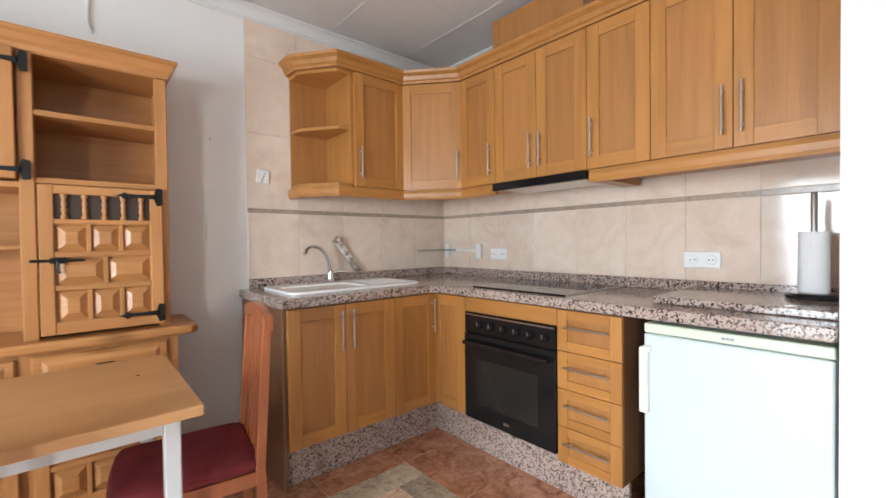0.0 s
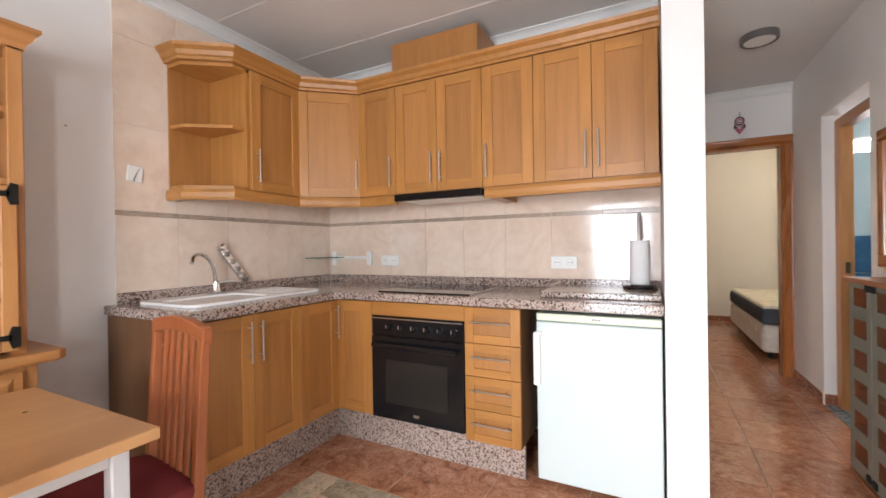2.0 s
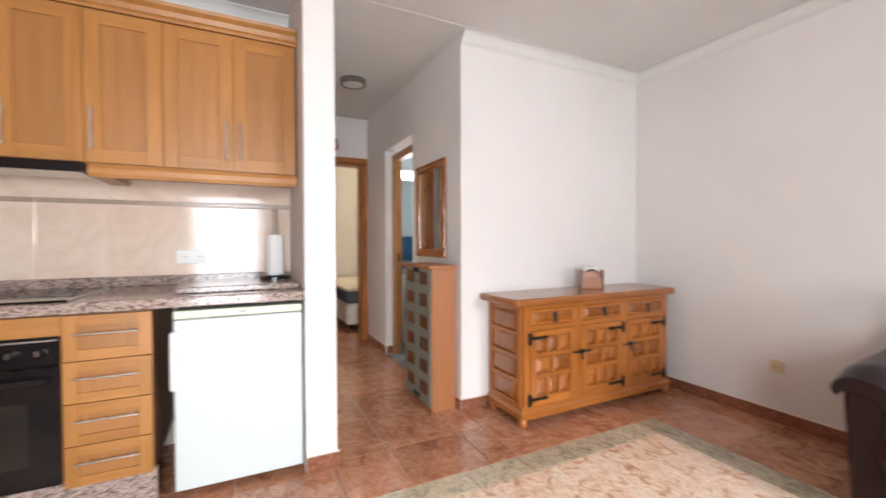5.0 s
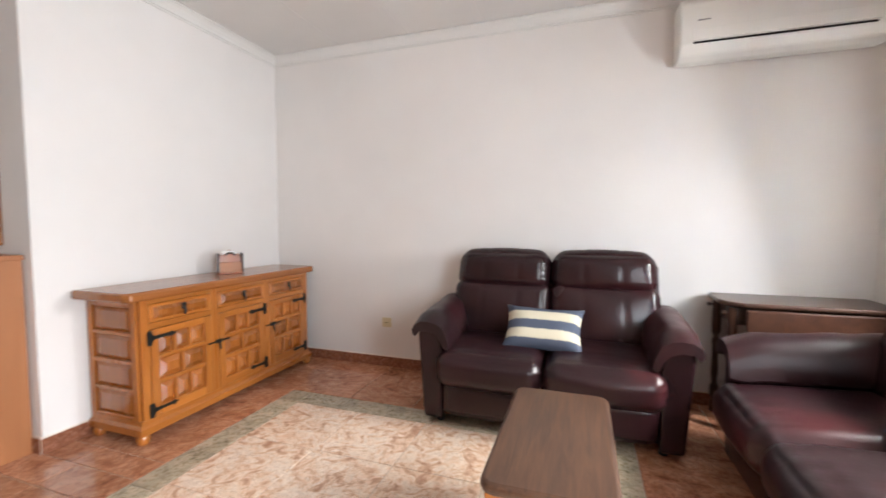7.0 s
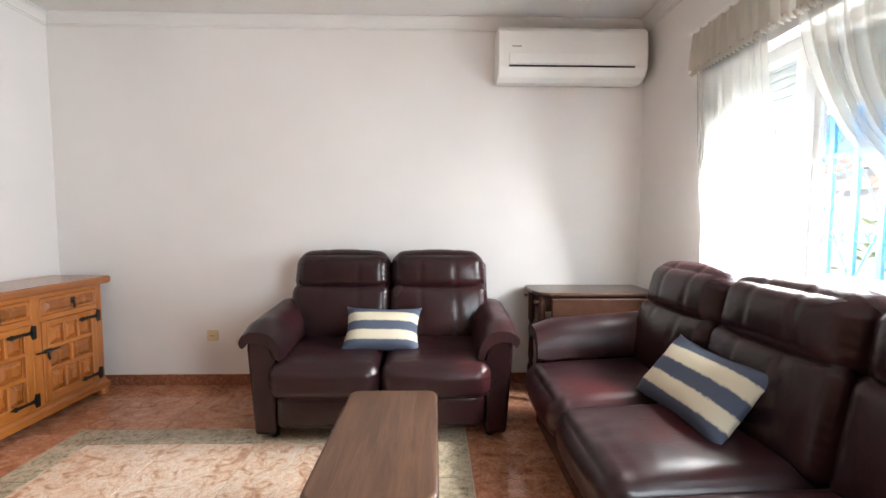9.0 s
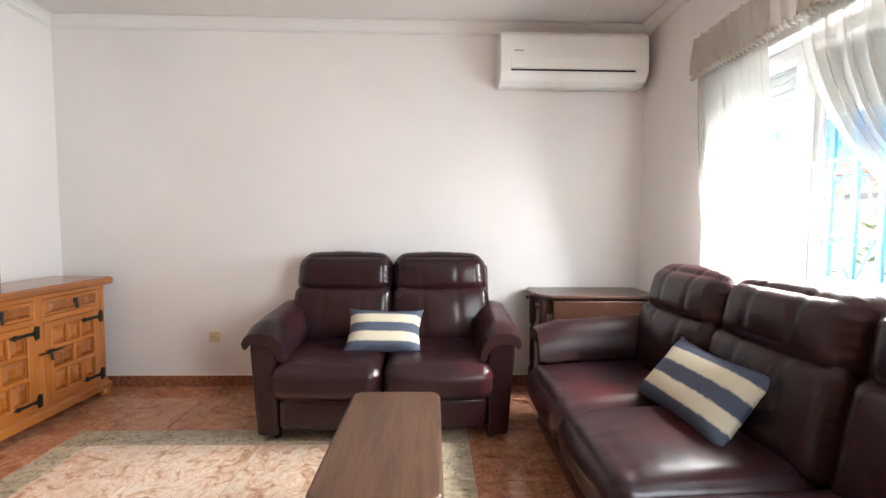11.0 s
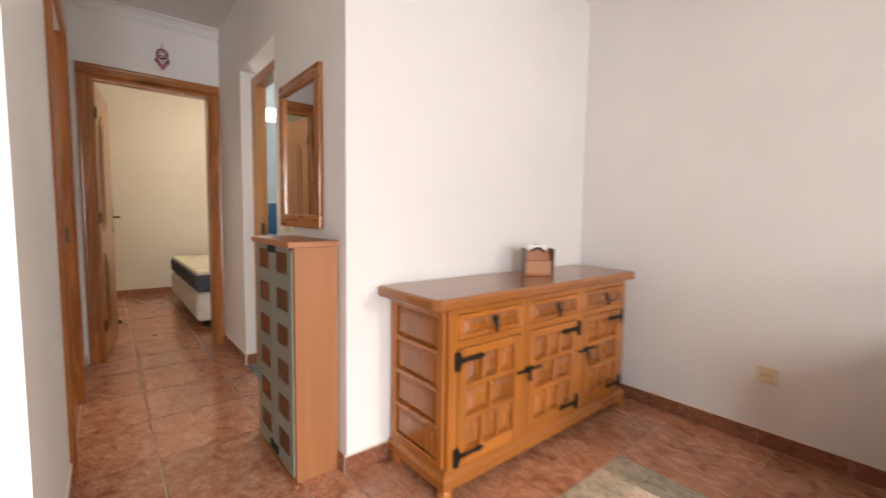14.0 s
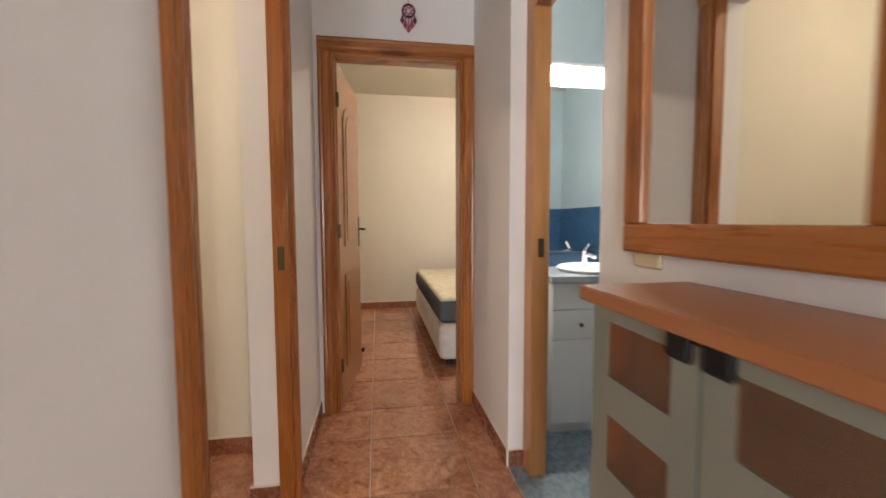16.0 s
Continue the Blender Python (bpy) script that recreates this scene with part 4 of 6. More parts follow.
for x in (0.04, 0.51):
    part("foot", turn([(0.018, 0), (0.018, 0.03)], (x, 0.1, 0), 10), DARKP, fr)
    part("foot", turn([(0.018, 0), (0.018, 0.03)], (x, 0.5, 0), 10), DARKP, fr)
pr = thing("paper_towel_holder", "steel paper towel stand with a white roll on the granite slab", "holder", (2.07, 0.235, 0.95))
part("base", turn([(0.085, 0), (0.085, 0.012), (0.075, 0.02)], n=28), BLACK, pr)
part("pole", turn([(0.011, 0.02), (0.011, 0.39), (0.007, 0.4)], n=12), STEEL, pr, smooth=True)
part("paper_roll", turn([(0.046, 0.022), (0.047, 0.03), (0.047, 0.245), (0.046, 0.252)], n=28), PAPER, pr, smooth=False)


# wall units
def wall_unit(w, doors, at, rz, depth, label):
    ob = thing("wall_cabinet", label, "cabinet", at, rz, "fitted wall units")
    part("carcass", box(0.001, w - 0.001, 0.002, depth, UB, UT), BEECH, ob)
    n = len(doors)
    for i, h in enumerate(doors):
        shaker(ob, w * i / n, w * (i + 1) / n, UB + 0.003, UT - 0.003, handle=h, hl=0.19)
    return ob


XU, YU = 1.88, 2.23
DX = XK - XU - 0.012
for y, h, lab in ((1.928, "r", "beech single-door wall cabinet with steel bar handle"), (1.63, "rl", "beech double-door wall cabinet over the extractor hood"),
                  (1.04, "l", "beech single-door wall cabinet with steel bar handle"), (0.742, "rl", "beech double-door wall cabinet over the fridge")):
    wall_unit({"r": 0.298, "rl": 0.59 if y > 1 else 0.602, "l": 0.298}[h], h, (XU, y, 0), -90, DX, lab)
wall_unit(0.365, "l", (1.257, YU, 0), 0, YN - YU - 0.012, "beech single-door wall cabinet beside open shelves")
# angled corner unit
ang = math.degrees(math.atan2(1.928 - YU, XU - 1.622))
wd = math.hypot(XU - 1.622, 1.928 - YU)
cu = thing("corner_cabinet", "angled beech corner wall cabinet with one door", "cabinet", (1.622, YU, 0), ang, "fitted wall units")
inv = pose(1.622, YU, 0, 0, 0, ang).inverted()
part("carcass", moved(prism([(1.624, YU + 0.004), (XU - 0.0, 1.934), (XK - 0.012, 1.934), (XK - 0.012, YN - 0.012), (1.624, YN - 0.012)], UB, UT), inv), BEECH, cu)
shaker(cu, 0.0, wd, UB + 0.003, UT - 0.003, handle='r', hl=0.19)
# open end shelves
opn = thing("open_shelf_unit", "open beech end shelves with cut corner, empty", "shelf", (1.0, YU, 0), 0, "fitted wall units")
dp = YN - YU - 0.012
sh = [(0.0, dp), (0.0, 0.21), (0.155, 0.0), (0.256, 0.0), (0.256, dp)]
for z, t in ((UB, 0.02), (1.86, 0.02), (UT - 0.02, 0.02)):
    part("shelf", prism(sh if z != 1.86 else [(0.003, dp), (0.02, 0.215), (0.165, 0.015), (0.238, 0.015), (0.238, dp)], z, z + t, 'z', 0.002), BEECHX, opn)
part("side", box(0.239, 0.256, 0.0, dp, UB, UT), BEECH, opn)
part("back", box(0.0, 0.239, dp - 0.012, dp - 0.002, UB + 0.02, UT - 0.02), PANEL, opn)
# cornice above and light rail below, following the fronts
line = [(0.99, YN - 0.014), (0.99, YU + 0.2), (1.148, YU - 0.012), (1.617, YU - 0.012), (XU - 0.012, 1.923), (XU - 0.012, 0.134)]


def follow(line, prof):
    """A moulding with profile (out, up) run along a line in plan; out points to the right of the way."""
    bm = bmesh.new()
    rings = []
    n = len(line)
    for i, p in enumerate(line):
        p = Vector(p)
        a = (p - Vector(line[i - 1])).normalized() if i else None
        b = (Vector(line[i + 1]) - p).normalized() if i < n - 1 else None
        na = Vector((a.y, -a.x)) if a else None
        nb2 = Vector((b.y, -b.x)) if b else None
        nn = na or nb2
        k = 1.0
        if na and nb2:
            nn = (na + nb2).normalized()
            k = 1 / max(0.3, nn.dot(na))
        rings.append([bm.verts.new((p.x - 0 + nn.x * o * k, p.y + nn.y * o * k, z)) for o, z in prof])
    m = len(prof)
    for r0, r1 in zip(rings, rings[1:]):
        for i in range(m):
            bm.faces.new((r0[i], r0[(i + 1) % m], r1[(i + 1) % m], r1[i]))
    bm.faces.new(rings[0])
    bm.faces.new(rings[-1][::-1])
    bmesh.ops.recalc_face_normals(bm, faces=bm.faces[:])
    return bm


cr = thing("cornice", "moulded beech cornice along the top of the wall units", "cornice", (0, 0, 0))
part("moulding", follow(line, [(-0.02, UT + 0.001), (0.012, UT + 0.001), (0.014, UT + 0.015), (0.024, UT + 0.022), (0.03, UT + 0.045), (0.05, UT + 0.06), (0.054, UT + 0.076), (-0.02, UT + 0.076)]), BEECHX, cr)
lr = thing("light_rail", "beech light rail under the wall units", "rail", (0, 0, 0))
part("moulding", follow(line[:5] + [(XU - 0.012, 1.63)], [(-0.02, UB - 0.06), (0.002, UB - 0.06), (0.008, UB - 0.045), (0.008, UB - 0.02), (0.002, UB - 0.001), (-0.02, UB - 0.001)]), BEECHX, lr)
part("moulding", follow([(XU - 0.012, 1.03), (XU - 0.012, 0.134)], [(-0.02, UB - 0.06), (0.002, UB - 0.06), (0.008, UB - 0.045), (0.008, UB - 0.02), (0.002, UB - 0.001), (-0.02, UB - 0.001)]), BEECHY, lr)
part("soffit", box(XU, XK - 0.012, 0.134, 1.03, UB - 0.016, UB - 0.002), BEECHY, lr)
part("soffit_block", box(XU + 0.0, XK - 0.05, 0.95, 1.03, UB - 0.055, UB - 0.016), BEECHY, lr)
hd = thing("extractor_hood", "slim black and steel pull-out extractor hood", "hood", (XU - 0.03, 1.628, UB - 0.045), -90)
part("front", box(0.0, 0.59, -0.02, 0.01, 0.0, 0.043, 0.004), BLACK, hd)
part("body", box(0.003, 0.587, 0.01, 0.32, 0.012, 0.043), DARKP, hd)
part("filter", box(0.03, 0.56, 0.04, 0.28, 0.004, 0.012, 0.002), STEEL, hd)
solo("duct_cover", box(0, 0.3, 0, 0.6, 0, 0.285, 0.002), PANEL, "boxed beech duct cover above the wall units", "duct", (1.9, 1.075, UT + 0.002))

# small things on the kitchen walls
def double_socket(at, rz, group="kitchen sockets"):
    ob = thing("double_socket", "white double wall socket on the tiles", "socket", at, rz, group)
    part("plate", box(-0.08, 0.08, -0.01, 0.0, -0.04, 0.04, 0.004), PLASTIC, ob)
    for x in (-0.04, 0.04):
        part("insert", turn([(0.024, 0), (0.022, -0.003), (0.018, -0.001)], (x, -0.01, 0), 20, 'y'), PLASTIC, ob)
        for dx in (-0.009, 0.009):
            part("pin_hole", turn([(0.003, 0), (0.003, -0.002)], (x + dx, -0.0115, 0), 8, 'y'), DARKP, ob)
    return ob


double_socket((XK - 0.009, 0.666, 1.077), -90)
double_socket((XK - 0.009, 1.966, 1.087), -90)
sw1 = thing("wall_switch", "broken white switch plate hanging crooked on the tiles", "switch", (0.83, YN - 0.009, 1.585))
sw1.matrix_basis = pose(0.83, YN - 0.009, 1.585, 0, 6, 0)
part("plate", box(-0.036, 0.036, -0.012, 0.0, -0.042, 0.042, 0.004), PLASTIC, sw1)
part("crack", tube([(-0.005, -0.013, -0.04), (0.004, -0.013, 0.0), (0.016, -0.013, 0.03)], 0.003, 5), GREYP, sw1)
gs = thing("corner_glass_shelf", "small glass shelf on white brackets in the corner", "shelf", (XK - 0.01, 2.55, 1.11))
part("glass", box(-0.3, 0.0, -0.14, 0.0, 0.0, 0.008, 0.002), SHELFG, gs)
part("strip", box(-0.012, 0.0, -0.41, -0.05, -0.012, 0.012, 0.004), PLASTIC, gs)
for y in (-0.05, -0.4):
    part("bracket", box(-0.03, 0.0, y - 0.022, y + 0.022, -0.06, 0.05, 0.006, 2), PLASTIC, gs)
solo("nail", turn([(0.004, 0), (0.005, -0.005), (0.002, -0.009)], (0, 0, 0), 8, 'y'), GREYP, "small dark nail in the white wall", "nail", (0.555, YN, 1.767))

solo("wall_cable", tube([(0, 0, 0), (0.002, -0.004, -0.15), (-0.004, -0.004, -0.26), (0.006, -0.004, -0.3), (0.016, -0.004, -0.31)], 0.007), PLASTIC, "white cable hanging down the wall above the hutch", "cable", (0.05, YN - 0.01, 2.5), smooth=True)

# ---- hutch ----
def strap_hinge(parent, x, z, sgn, y):
    """Black iron strap hinge, its leaf pointing along sgn."""
    pts = [(0, -0.011), (0.06, -0.007), (0.1, -0.008), (0.112, -0.015), (0.124, -0.006), (0.142, 0), (0.124, 0.006), (0.112, 0.015), (0.1, 0.008), (0.06, 0.007), (0, 0.011)]
    leafm = prism([(x + sgn * a, z + b) for a, b in pts], y - 0.006, y, 'y')
    butt = prism([(x - sgn * 0.024, z - 0.036), (x - sgn * 0.002, z - 0.04), (x + sgn * 0.008, z - 0.012), (x + sgn * 0.008, z + 0.012), (x - sgn * 0.002, z + 0.04), (x - sgn * 0.024, z + 0.036)], y - 0.006, y, 'y')
    return part("strap_hinge", join(leafm, butt), IRON, parent, "black iron strap hinge")


def slide_bolt(parent, x, z, y, w=0.1):
    return part("slide_bolt", join(tube([(x, y - 0.008, z), (x + w, y - 0.008, z)], 0.0055, 8), box(x + w * 0.35, x + w * 0.65, y - 0.006, y, z - 0.012, z + 0.012), tube([(x + w / 2, y - 0.01, z), (x + w / 2, y - 0.014, z - 0.035), (x + w / 2 + 0.004, y - 0.012, z - 0.05)], 0.006, 6)), IRON, parent, "black iron slide bolt")


def coffered(parent, x0, x1, z0, z1, wm, wx, pm, balusters=False, y=0.0):
    """A rustic door with three rows of raised panels (three, two, three)."""
    d = part("door", box(x0, x1, y - 0.008, y + 0.012, z0, z1), pm, parent)
    st = 0.045
    part("stile", box(x0, x0 + st, y - 0.024, y - 0.006, z0, z1, 0.003), wm, d)
    part("stile", box(x1 - st, x1, y - 0.024, y - 0.006, z0, z1, 0.003), wm, d)
    top = z1 - 0.035
    part("rail", box(x0 + st, x1 - st, y - 0.0235, y - 0.006, top, z1, 0.003), wx, d)
    if balusters:
        bz0, bz1 = top - 0.1, top
        # no real hole: a dark plate paints the shaded interior behind the balusters
        part("opening", box(x0 + st, x1 - st, y - 0.012, y - 0.0078, bz0, bz1), KNOTSHADE, d)
        for i in range(5):
            bx = x0 + st + (x1 - x0 - 2 * st) * (i + 0.5) / 5
            part("baluster", turn([(0.011, bz0), (0.011, bz0 + 0.012), (0.006, bz0 + 0.02), (0.01, bz0 + 0.04), (0.006, bz0 + 0.05), (0.01, bz0 + 0.06), (0.006, bz0 + 0.08), (0.011, bz0 + 0.088), (0.011, bz1)], (bx, y - 0.017, 0), 10), wm, d, smooth=True)
        part("rail", box(x0 + st, x1 - st, y - 0.0235, y - 0.006, bz0 - 0.02, bz0, 0.003), wx, d)
        top = bz0 - 0.02
    rows = (3, 2, 3)
    rh = (top - z0 - 0.04) / 3
    for r, n in enumerate(rows):
        a, b = top - rh * (r + 1), top - rh * r
        part("rail", box(x0 + st, x1 - st, y - 0.0232, y - 0.006, a - 0.0 if r < 2 else z0, a + 0.022 if r < 2 else a + 0.01, 0.003), wx, d)
        lo, hi = a + (0.022 if r < 2 else 0.01), b
        cw = (x1 - x0 - 2 * st) / n
        for i in range(n):
            p0, p1 = x0 + st + cw * i + 0.006, x0 + st + cw * (i + 1) - 0.006
            if i:
                part("muntin", box(p0 - 0.014, p0 + 0.002, y - 0.0228, y - 0.006, lo, hi, 0.002), wm, d)
            bm = bmesh.new()
            frustum(bm, p0, p1, lo + 0.005, hi - 0.005, y - 0.0085, -0.017, 0.027)
            part("panel", bm, pm, d)
    return d


hu = thing("hutch", "rustic honey pine hutch with open shelves and coffered door", "hutch", (-1.13, 2.25, 0))
HW, HD = 1.44, YN - 2.25 - 0.012
part("base_body", box(-0.03, HW + 0.02, -0.02, HD, 0.1, 0.775), PINE, hu)
part("base_plinth", box(-0.04, HW + 0.03, -0.035, HD, 0.0, 0.1, 0.008), PINEX, hu)
part("base_top", prism([(-0.1, HD), (-0.1, -0.04), (-0.07, -0.07), (HW + 0.07, -0.07), (HW + 0.1, -0.04), (HW + 0.1, HD)], 0.775, 0.815, 'z', 0.012, 3), PINEX, hu)
for i in range(3):
    x0 = 0.0 + i * HW / 3
    df = part("drawer", box(x0 + 0.02, x0 + HW / 3 - 0.02, -0.036, -0.019, 0.63, 0.755, 0.006), PINEX, hu)
    bm = bmesh.new()
    frustum(bm, x0 + 0.05, x0 + HW / 3 - 0.05, 0.65, 0.735, -0.036, -0.01, 0.018)
    part("panel", bm, PINEX, df)
    part("pull", box(x0 + HW / 6 - 0.03, x0 + HW / 6 + 0.03, -0.056, -0.045, 0.69, 0.7, 0.003), IRON, df)
    coffered(hu, x0 + 0.02, x0 + HW / 3 - 0.02, 0.12, 0.61, PINE, PINEX, PINEX, False, -0.02)
cw = HW / 3
for x in (0.0, cw - 0.0, 2 * cw - 0.0, HW - 0.045):
    part("stile", box(x, x + 0.045, 0.0, 0.03, 0.815, 1.95, 0.003), PINE, hu)
part("side", box(0.0, 0.02, 0.03, HD, 0.815, 1.95), PINE, hu)
part("side", box(HW - 0.02, HW, 0.03, HD, 0.815, 1.95), PINE, hu)
part("divider", box(cw + 0.015, cw + 0.033, 0.03, HD, 0.815, 1.95), PINE, hu)
part("divider", box(2 * cw + 0.015, 2 * cw + 0.033, 0.03, HD, 0.815, 1.95), PINE, hu)
part("back", box(0.02, HW - 0.02, HD - 0.01, HD, 0.815, 1.95), PINEX, hu)
part("top_board", box(0.0, HW, 0.0, HD, 1.93, 1.95), PINEX, hu)
part("crown", follow([(-0.0, HD), (-0.0, 0.0), (HW, 0.0), (HW, HD)], [(-0.01, 1.935), (0.006, 1.935), (0.01, 1.955), (0.022, 1.968), (0.03, 1.99), (0.042, 2.0), (0.042, 2.013), (-0.01, 2.013)]), PINEX, hu)
for x0, x1 in ((0.02, cw + 0.02), (2 * cw + 0.03, HW - 0.02)):
    for z in (1.695, 1.43):
        part("shelf", box(x0, x1, 0.006, HD - 0.01, z, z + 0.024, 0.003), PINEX, hu)
part("shelf", box(cw + 0.03, 2 * cw + 0.02, 0.02, HD - 0.01, 1.41, 1.435, 0.003), PINEX, hu)
part("shelf", box(cw + 0.03, 2 * cw + 0.02, 0.06, HD - 0.01, 1.17, 1.19, 0.003), PINEX, hu)
dd = coffered(hu, 2 * cw + 0.05, HW - 0.028, 0.83, 1.425, PINE, PINEX, PINEX, True, 0.0)
strap_hinge(dd, HW - 0.05, 1.395, -1, -0.024)
strap_hinge(dd, HW - 0.05, 0.88, -1, -0.024)
slide_bolt(dd, 2 * cw + 0.025, 1.125, -0.024, 0.16)
d0 = coffered(hu, 0.028, cw - 0.005, 0.83, 1.425, PINE, PINEX, PINEX, True, 0.0)
strap_hinge(d0, 0.05, 1.395, 1, -0.024)
strap_hinge(d0, 0.05, 0.88, 1, -0.024)
dm = coffered(hu, cw + 0.05, 2 * cw - 0.005, 1.44, 1.935, PINE, PINEX, PINEX, False, 0.0)
strap_hinge(dm, 2 * cw + 0.012, 1.885, -1, -0.024)
strap_hinge(dm, 2 * cw + 0.012, 1.475, -1, -0.024)

# ---- dining table and chairs ----
tb = thing("dining_table", "small beech laminate table on square pale steel legs", "table", (-0.75, 1.29, 0))
part("tabletop", box(0, 1.0, 0, 0.72, 0.708, 0.738, 0.004, 2), LAMIN, tb)
for x in (0.07, 0.93):
    for y in (0.06, 0.66):
        part("leg", box(x - 0.02, x + 0.02, y - 0.02, y + 0.02, 0, 0.708, 0.004), LEGW, tb)
for y in (0.06, 0.66):
    part("apron", box(0.09, 0.91, y - 0.012, y + 0.012, 0.665, 0.707, 0.002), LEGW, tb)
for x in (0.07, 0.93):
    part("apron", box(x - 0.012, x + 0.012, 0.08, 0.64, 0.665, 0.707, 0.002), LEGW, tb)
part("knot_mark", turn([(0.007, 0.7381), (0.006, 0.7386)], (0.89, 0.45, 0), 8), KNOTSHADE, tb)


def dining_chair(at, rz, label):
    """Front towards -y; back posts at y = 0.2."""
    ob = thing("dining_chair", label, "chair", at, rz, "dining chairs")
    for x in (-0.168, 0.168):
        part("front_leg", box(x - 0.016, x + 0.016, -0.21, -0.178, 0, 0.4, 0.006), CHERRY, ob)
        side = [(0.19, 0.0), (0.225, 0.0), (0.205, 0.42), (0.235, 0.94), (0.207, 0.94), (0.172, 0.43)]
        part("back_leg", prism(side, x - 0.013, x + 0.013, 'x', 0.004), CHERRY, ob)
        part("side_rail", box(x - 0.011, x + 0.011, -0.18, 0.18, 0.365, 0.415, 0.003), CHERRY, ob)
    part("front_rail", box(-0.155, 0.155, -0.205, -0.183, 0.365, 0.415, 0.003), CHERRY, ob)
    part("back_rail", box(-0.156, 0.156, 0.18, 0.2, 0.365, 0.41, 0.003), CHERRY, ob)
    arch = [(-0.186 + 0.372 * i / 12, 0.932 + 0.03 * math.sin(math.pi * i / 12)) for i in range(13)]
    part("top_rail", prism([(a, b - 0.05) for a, b in arch[::-1]] + [(a, b) for a, b in arch], 0.203, 0.238, 'y', 0.007), CHERRY, ob)
    for i in range(5):
        x = -0.12 + 0.06 * i
        part("slat", prism([(0.178, 0.4), (0.19, 0.4), (0.226, 0.91), (0.214, 0.91)], x * 0.8 - 0.011, x * 0.8 + 0.011, 'x', 0.003), CHERRY, ob)
    part("seat", moved(cushion(0.375, 0.4, 0.055, 0.025, 0.012, 0.002, 8), Matrix.Translation((0, -0.015, 0.44))), REDSEAT, ob, "burgundy upholstered seat pad", smooth=True)
    return ob


ch = dining_chair((0.277, 1.647, 0), -97, "reddish cherry dining chair with burgundy seat, under the table")
copy_thing(ch, pose(-0.325, 1.43, 0, 0, 0, 180))


# ---- sideboard ----
sb = thing("sideboard", "rustic varnished pine sideboard with coffered doors and iron hinges", "sideboard", (1.56, -1.155, 0), -90)
SW, SDP = 1.345, XE - 1.56 - 0.014
part("body", box(0.0, SW, 0.004, SDP, 0.11, 0.755), CAST, sb)
part("top", prism([(-0.085, SDP), (-0.085, -0.015), (-0.06, -0.045), (SW + 0.05, -0.045), (SW + 0.075, -0.015), (SW + 0.075, SDP)], 0.757, 0.806, 'z', 0.014, 3), CASTT, sb)
part("plinth", follow([(0.0, SDP), (0.0, 0.0), (SW, 0.0), (SW, SDP)], [(-0.01, 0.05), (0.028, 0.05), (0.028, 0.085), (0.014, 0.1), (0.01, 0.122), (-0.01, 0.122)]), CASTY, sb)
part("underside", box(0, SW, 0, SDP, 0.05, 0.11), CASTY, sb)
for x in (0.0, SW):
    for y in (0.0, SDP - 0.04):
        part("foot", turn([(0.02, 0), (0.03, 0.012), (0.031, 0.035), (0.022, 0.051)], (x, y, 0), 14), CAST, sb, smooth=True)
for x0, x1 in ((0.0, 0.045), (0.42, 0.475), (0.86, 0.915), (1.3, SW)):
    part("post", box(x0, x1, -0.016, 0.006, 0.122, 0.757, 0.003), CAST, sb)
part("mid_rail", box(0.045, 1.3, -0.0155, 0.006, 0.598, 0.63, 0.002), CASTY, sb)
part("top_rail", box(0.045, 1.3, -0.0155, 0.006, 0.733, 0.757, 0.002), CASTY, sb)
for i, (x0, x1) in enumerate(((0.047, 0.418), (0.477, 0.858), (0.917, 1.298))):
    df = part("drawer", box(x0, x1, -0.018, 0.004, 0.632, 0.731, 0.004), CASTY, sb)
    bm = bmesh.new()
    frustum(bm, x0 + 0.022, x1 - 0.022, 0.65, 0.713, -0.018, -0.014, 0.018)
    part("panel", bm, CASTP, df)
    xm = (x0 + x1) / 2
    part("drop_pull", join(box(xm - 0.014, xm + 0.014, -0.038, -0.031, 0.675, 0.71, 0.002), tube([(xm, -0.04, 0.69), (xm, -0.046, 0.665), (xm, -0.042, 0.645)], 0.007, 6)), IRON, df, "black iron drop pull")
    d = coffered(sb, x0, x1, 0.124, 0.596, CAST, CASTY, CASTP, False, 0.004)
    s = 1 if i == 0 else -1
    hx = x0 + 0.004 if i == 0 else x1 - 0.004
    for z in (0.552, 0.165):
        strap_hinge(d, hx, z, s, -0.02)
slide_bolt(sb, 0.39, 0.425, -0.02, 0.16)
slide_bolt(sb, 0.87, 0.425, -0.02, 0.14)
for i in range(4):
    z0 = 0.14 + i * 0.15
    for x, o in ((0.0, -0.014), (SW, 0.014)):
        bm = bmesh.new()
        for yy in ((0.05, SDP - 0.045),):
            frustum(bm, yy[0], yy[1], z0, z0 + 0.125, 0.0, 1.0, 0.02)
        for v in bm.verts:
            v.co = Vector((x + o * v.co.y * 0.8, v.co.x, v.co.z))
        part("side_panel", bm, CASTP, sb)
for x, o in ((-0.014, 0), (SW, 0.014)):
    for y0, y1 in ((0.004, 0.045), (SDP - 0.04, SDP)):
        part("side_stile", box(x, x + 0.014, y0, y1, 0.122, 0.757, 0.003), CAST, sb)
    for z in (0.122, 0.268, 0.418, 0.568, 0.718):
        part("side_rail", box(x, x + 0.0135, 0.045, SDP - 0.04, z, z + (0.02 if z < 0.7 else 0.039), 0.003), CASTY, sb)

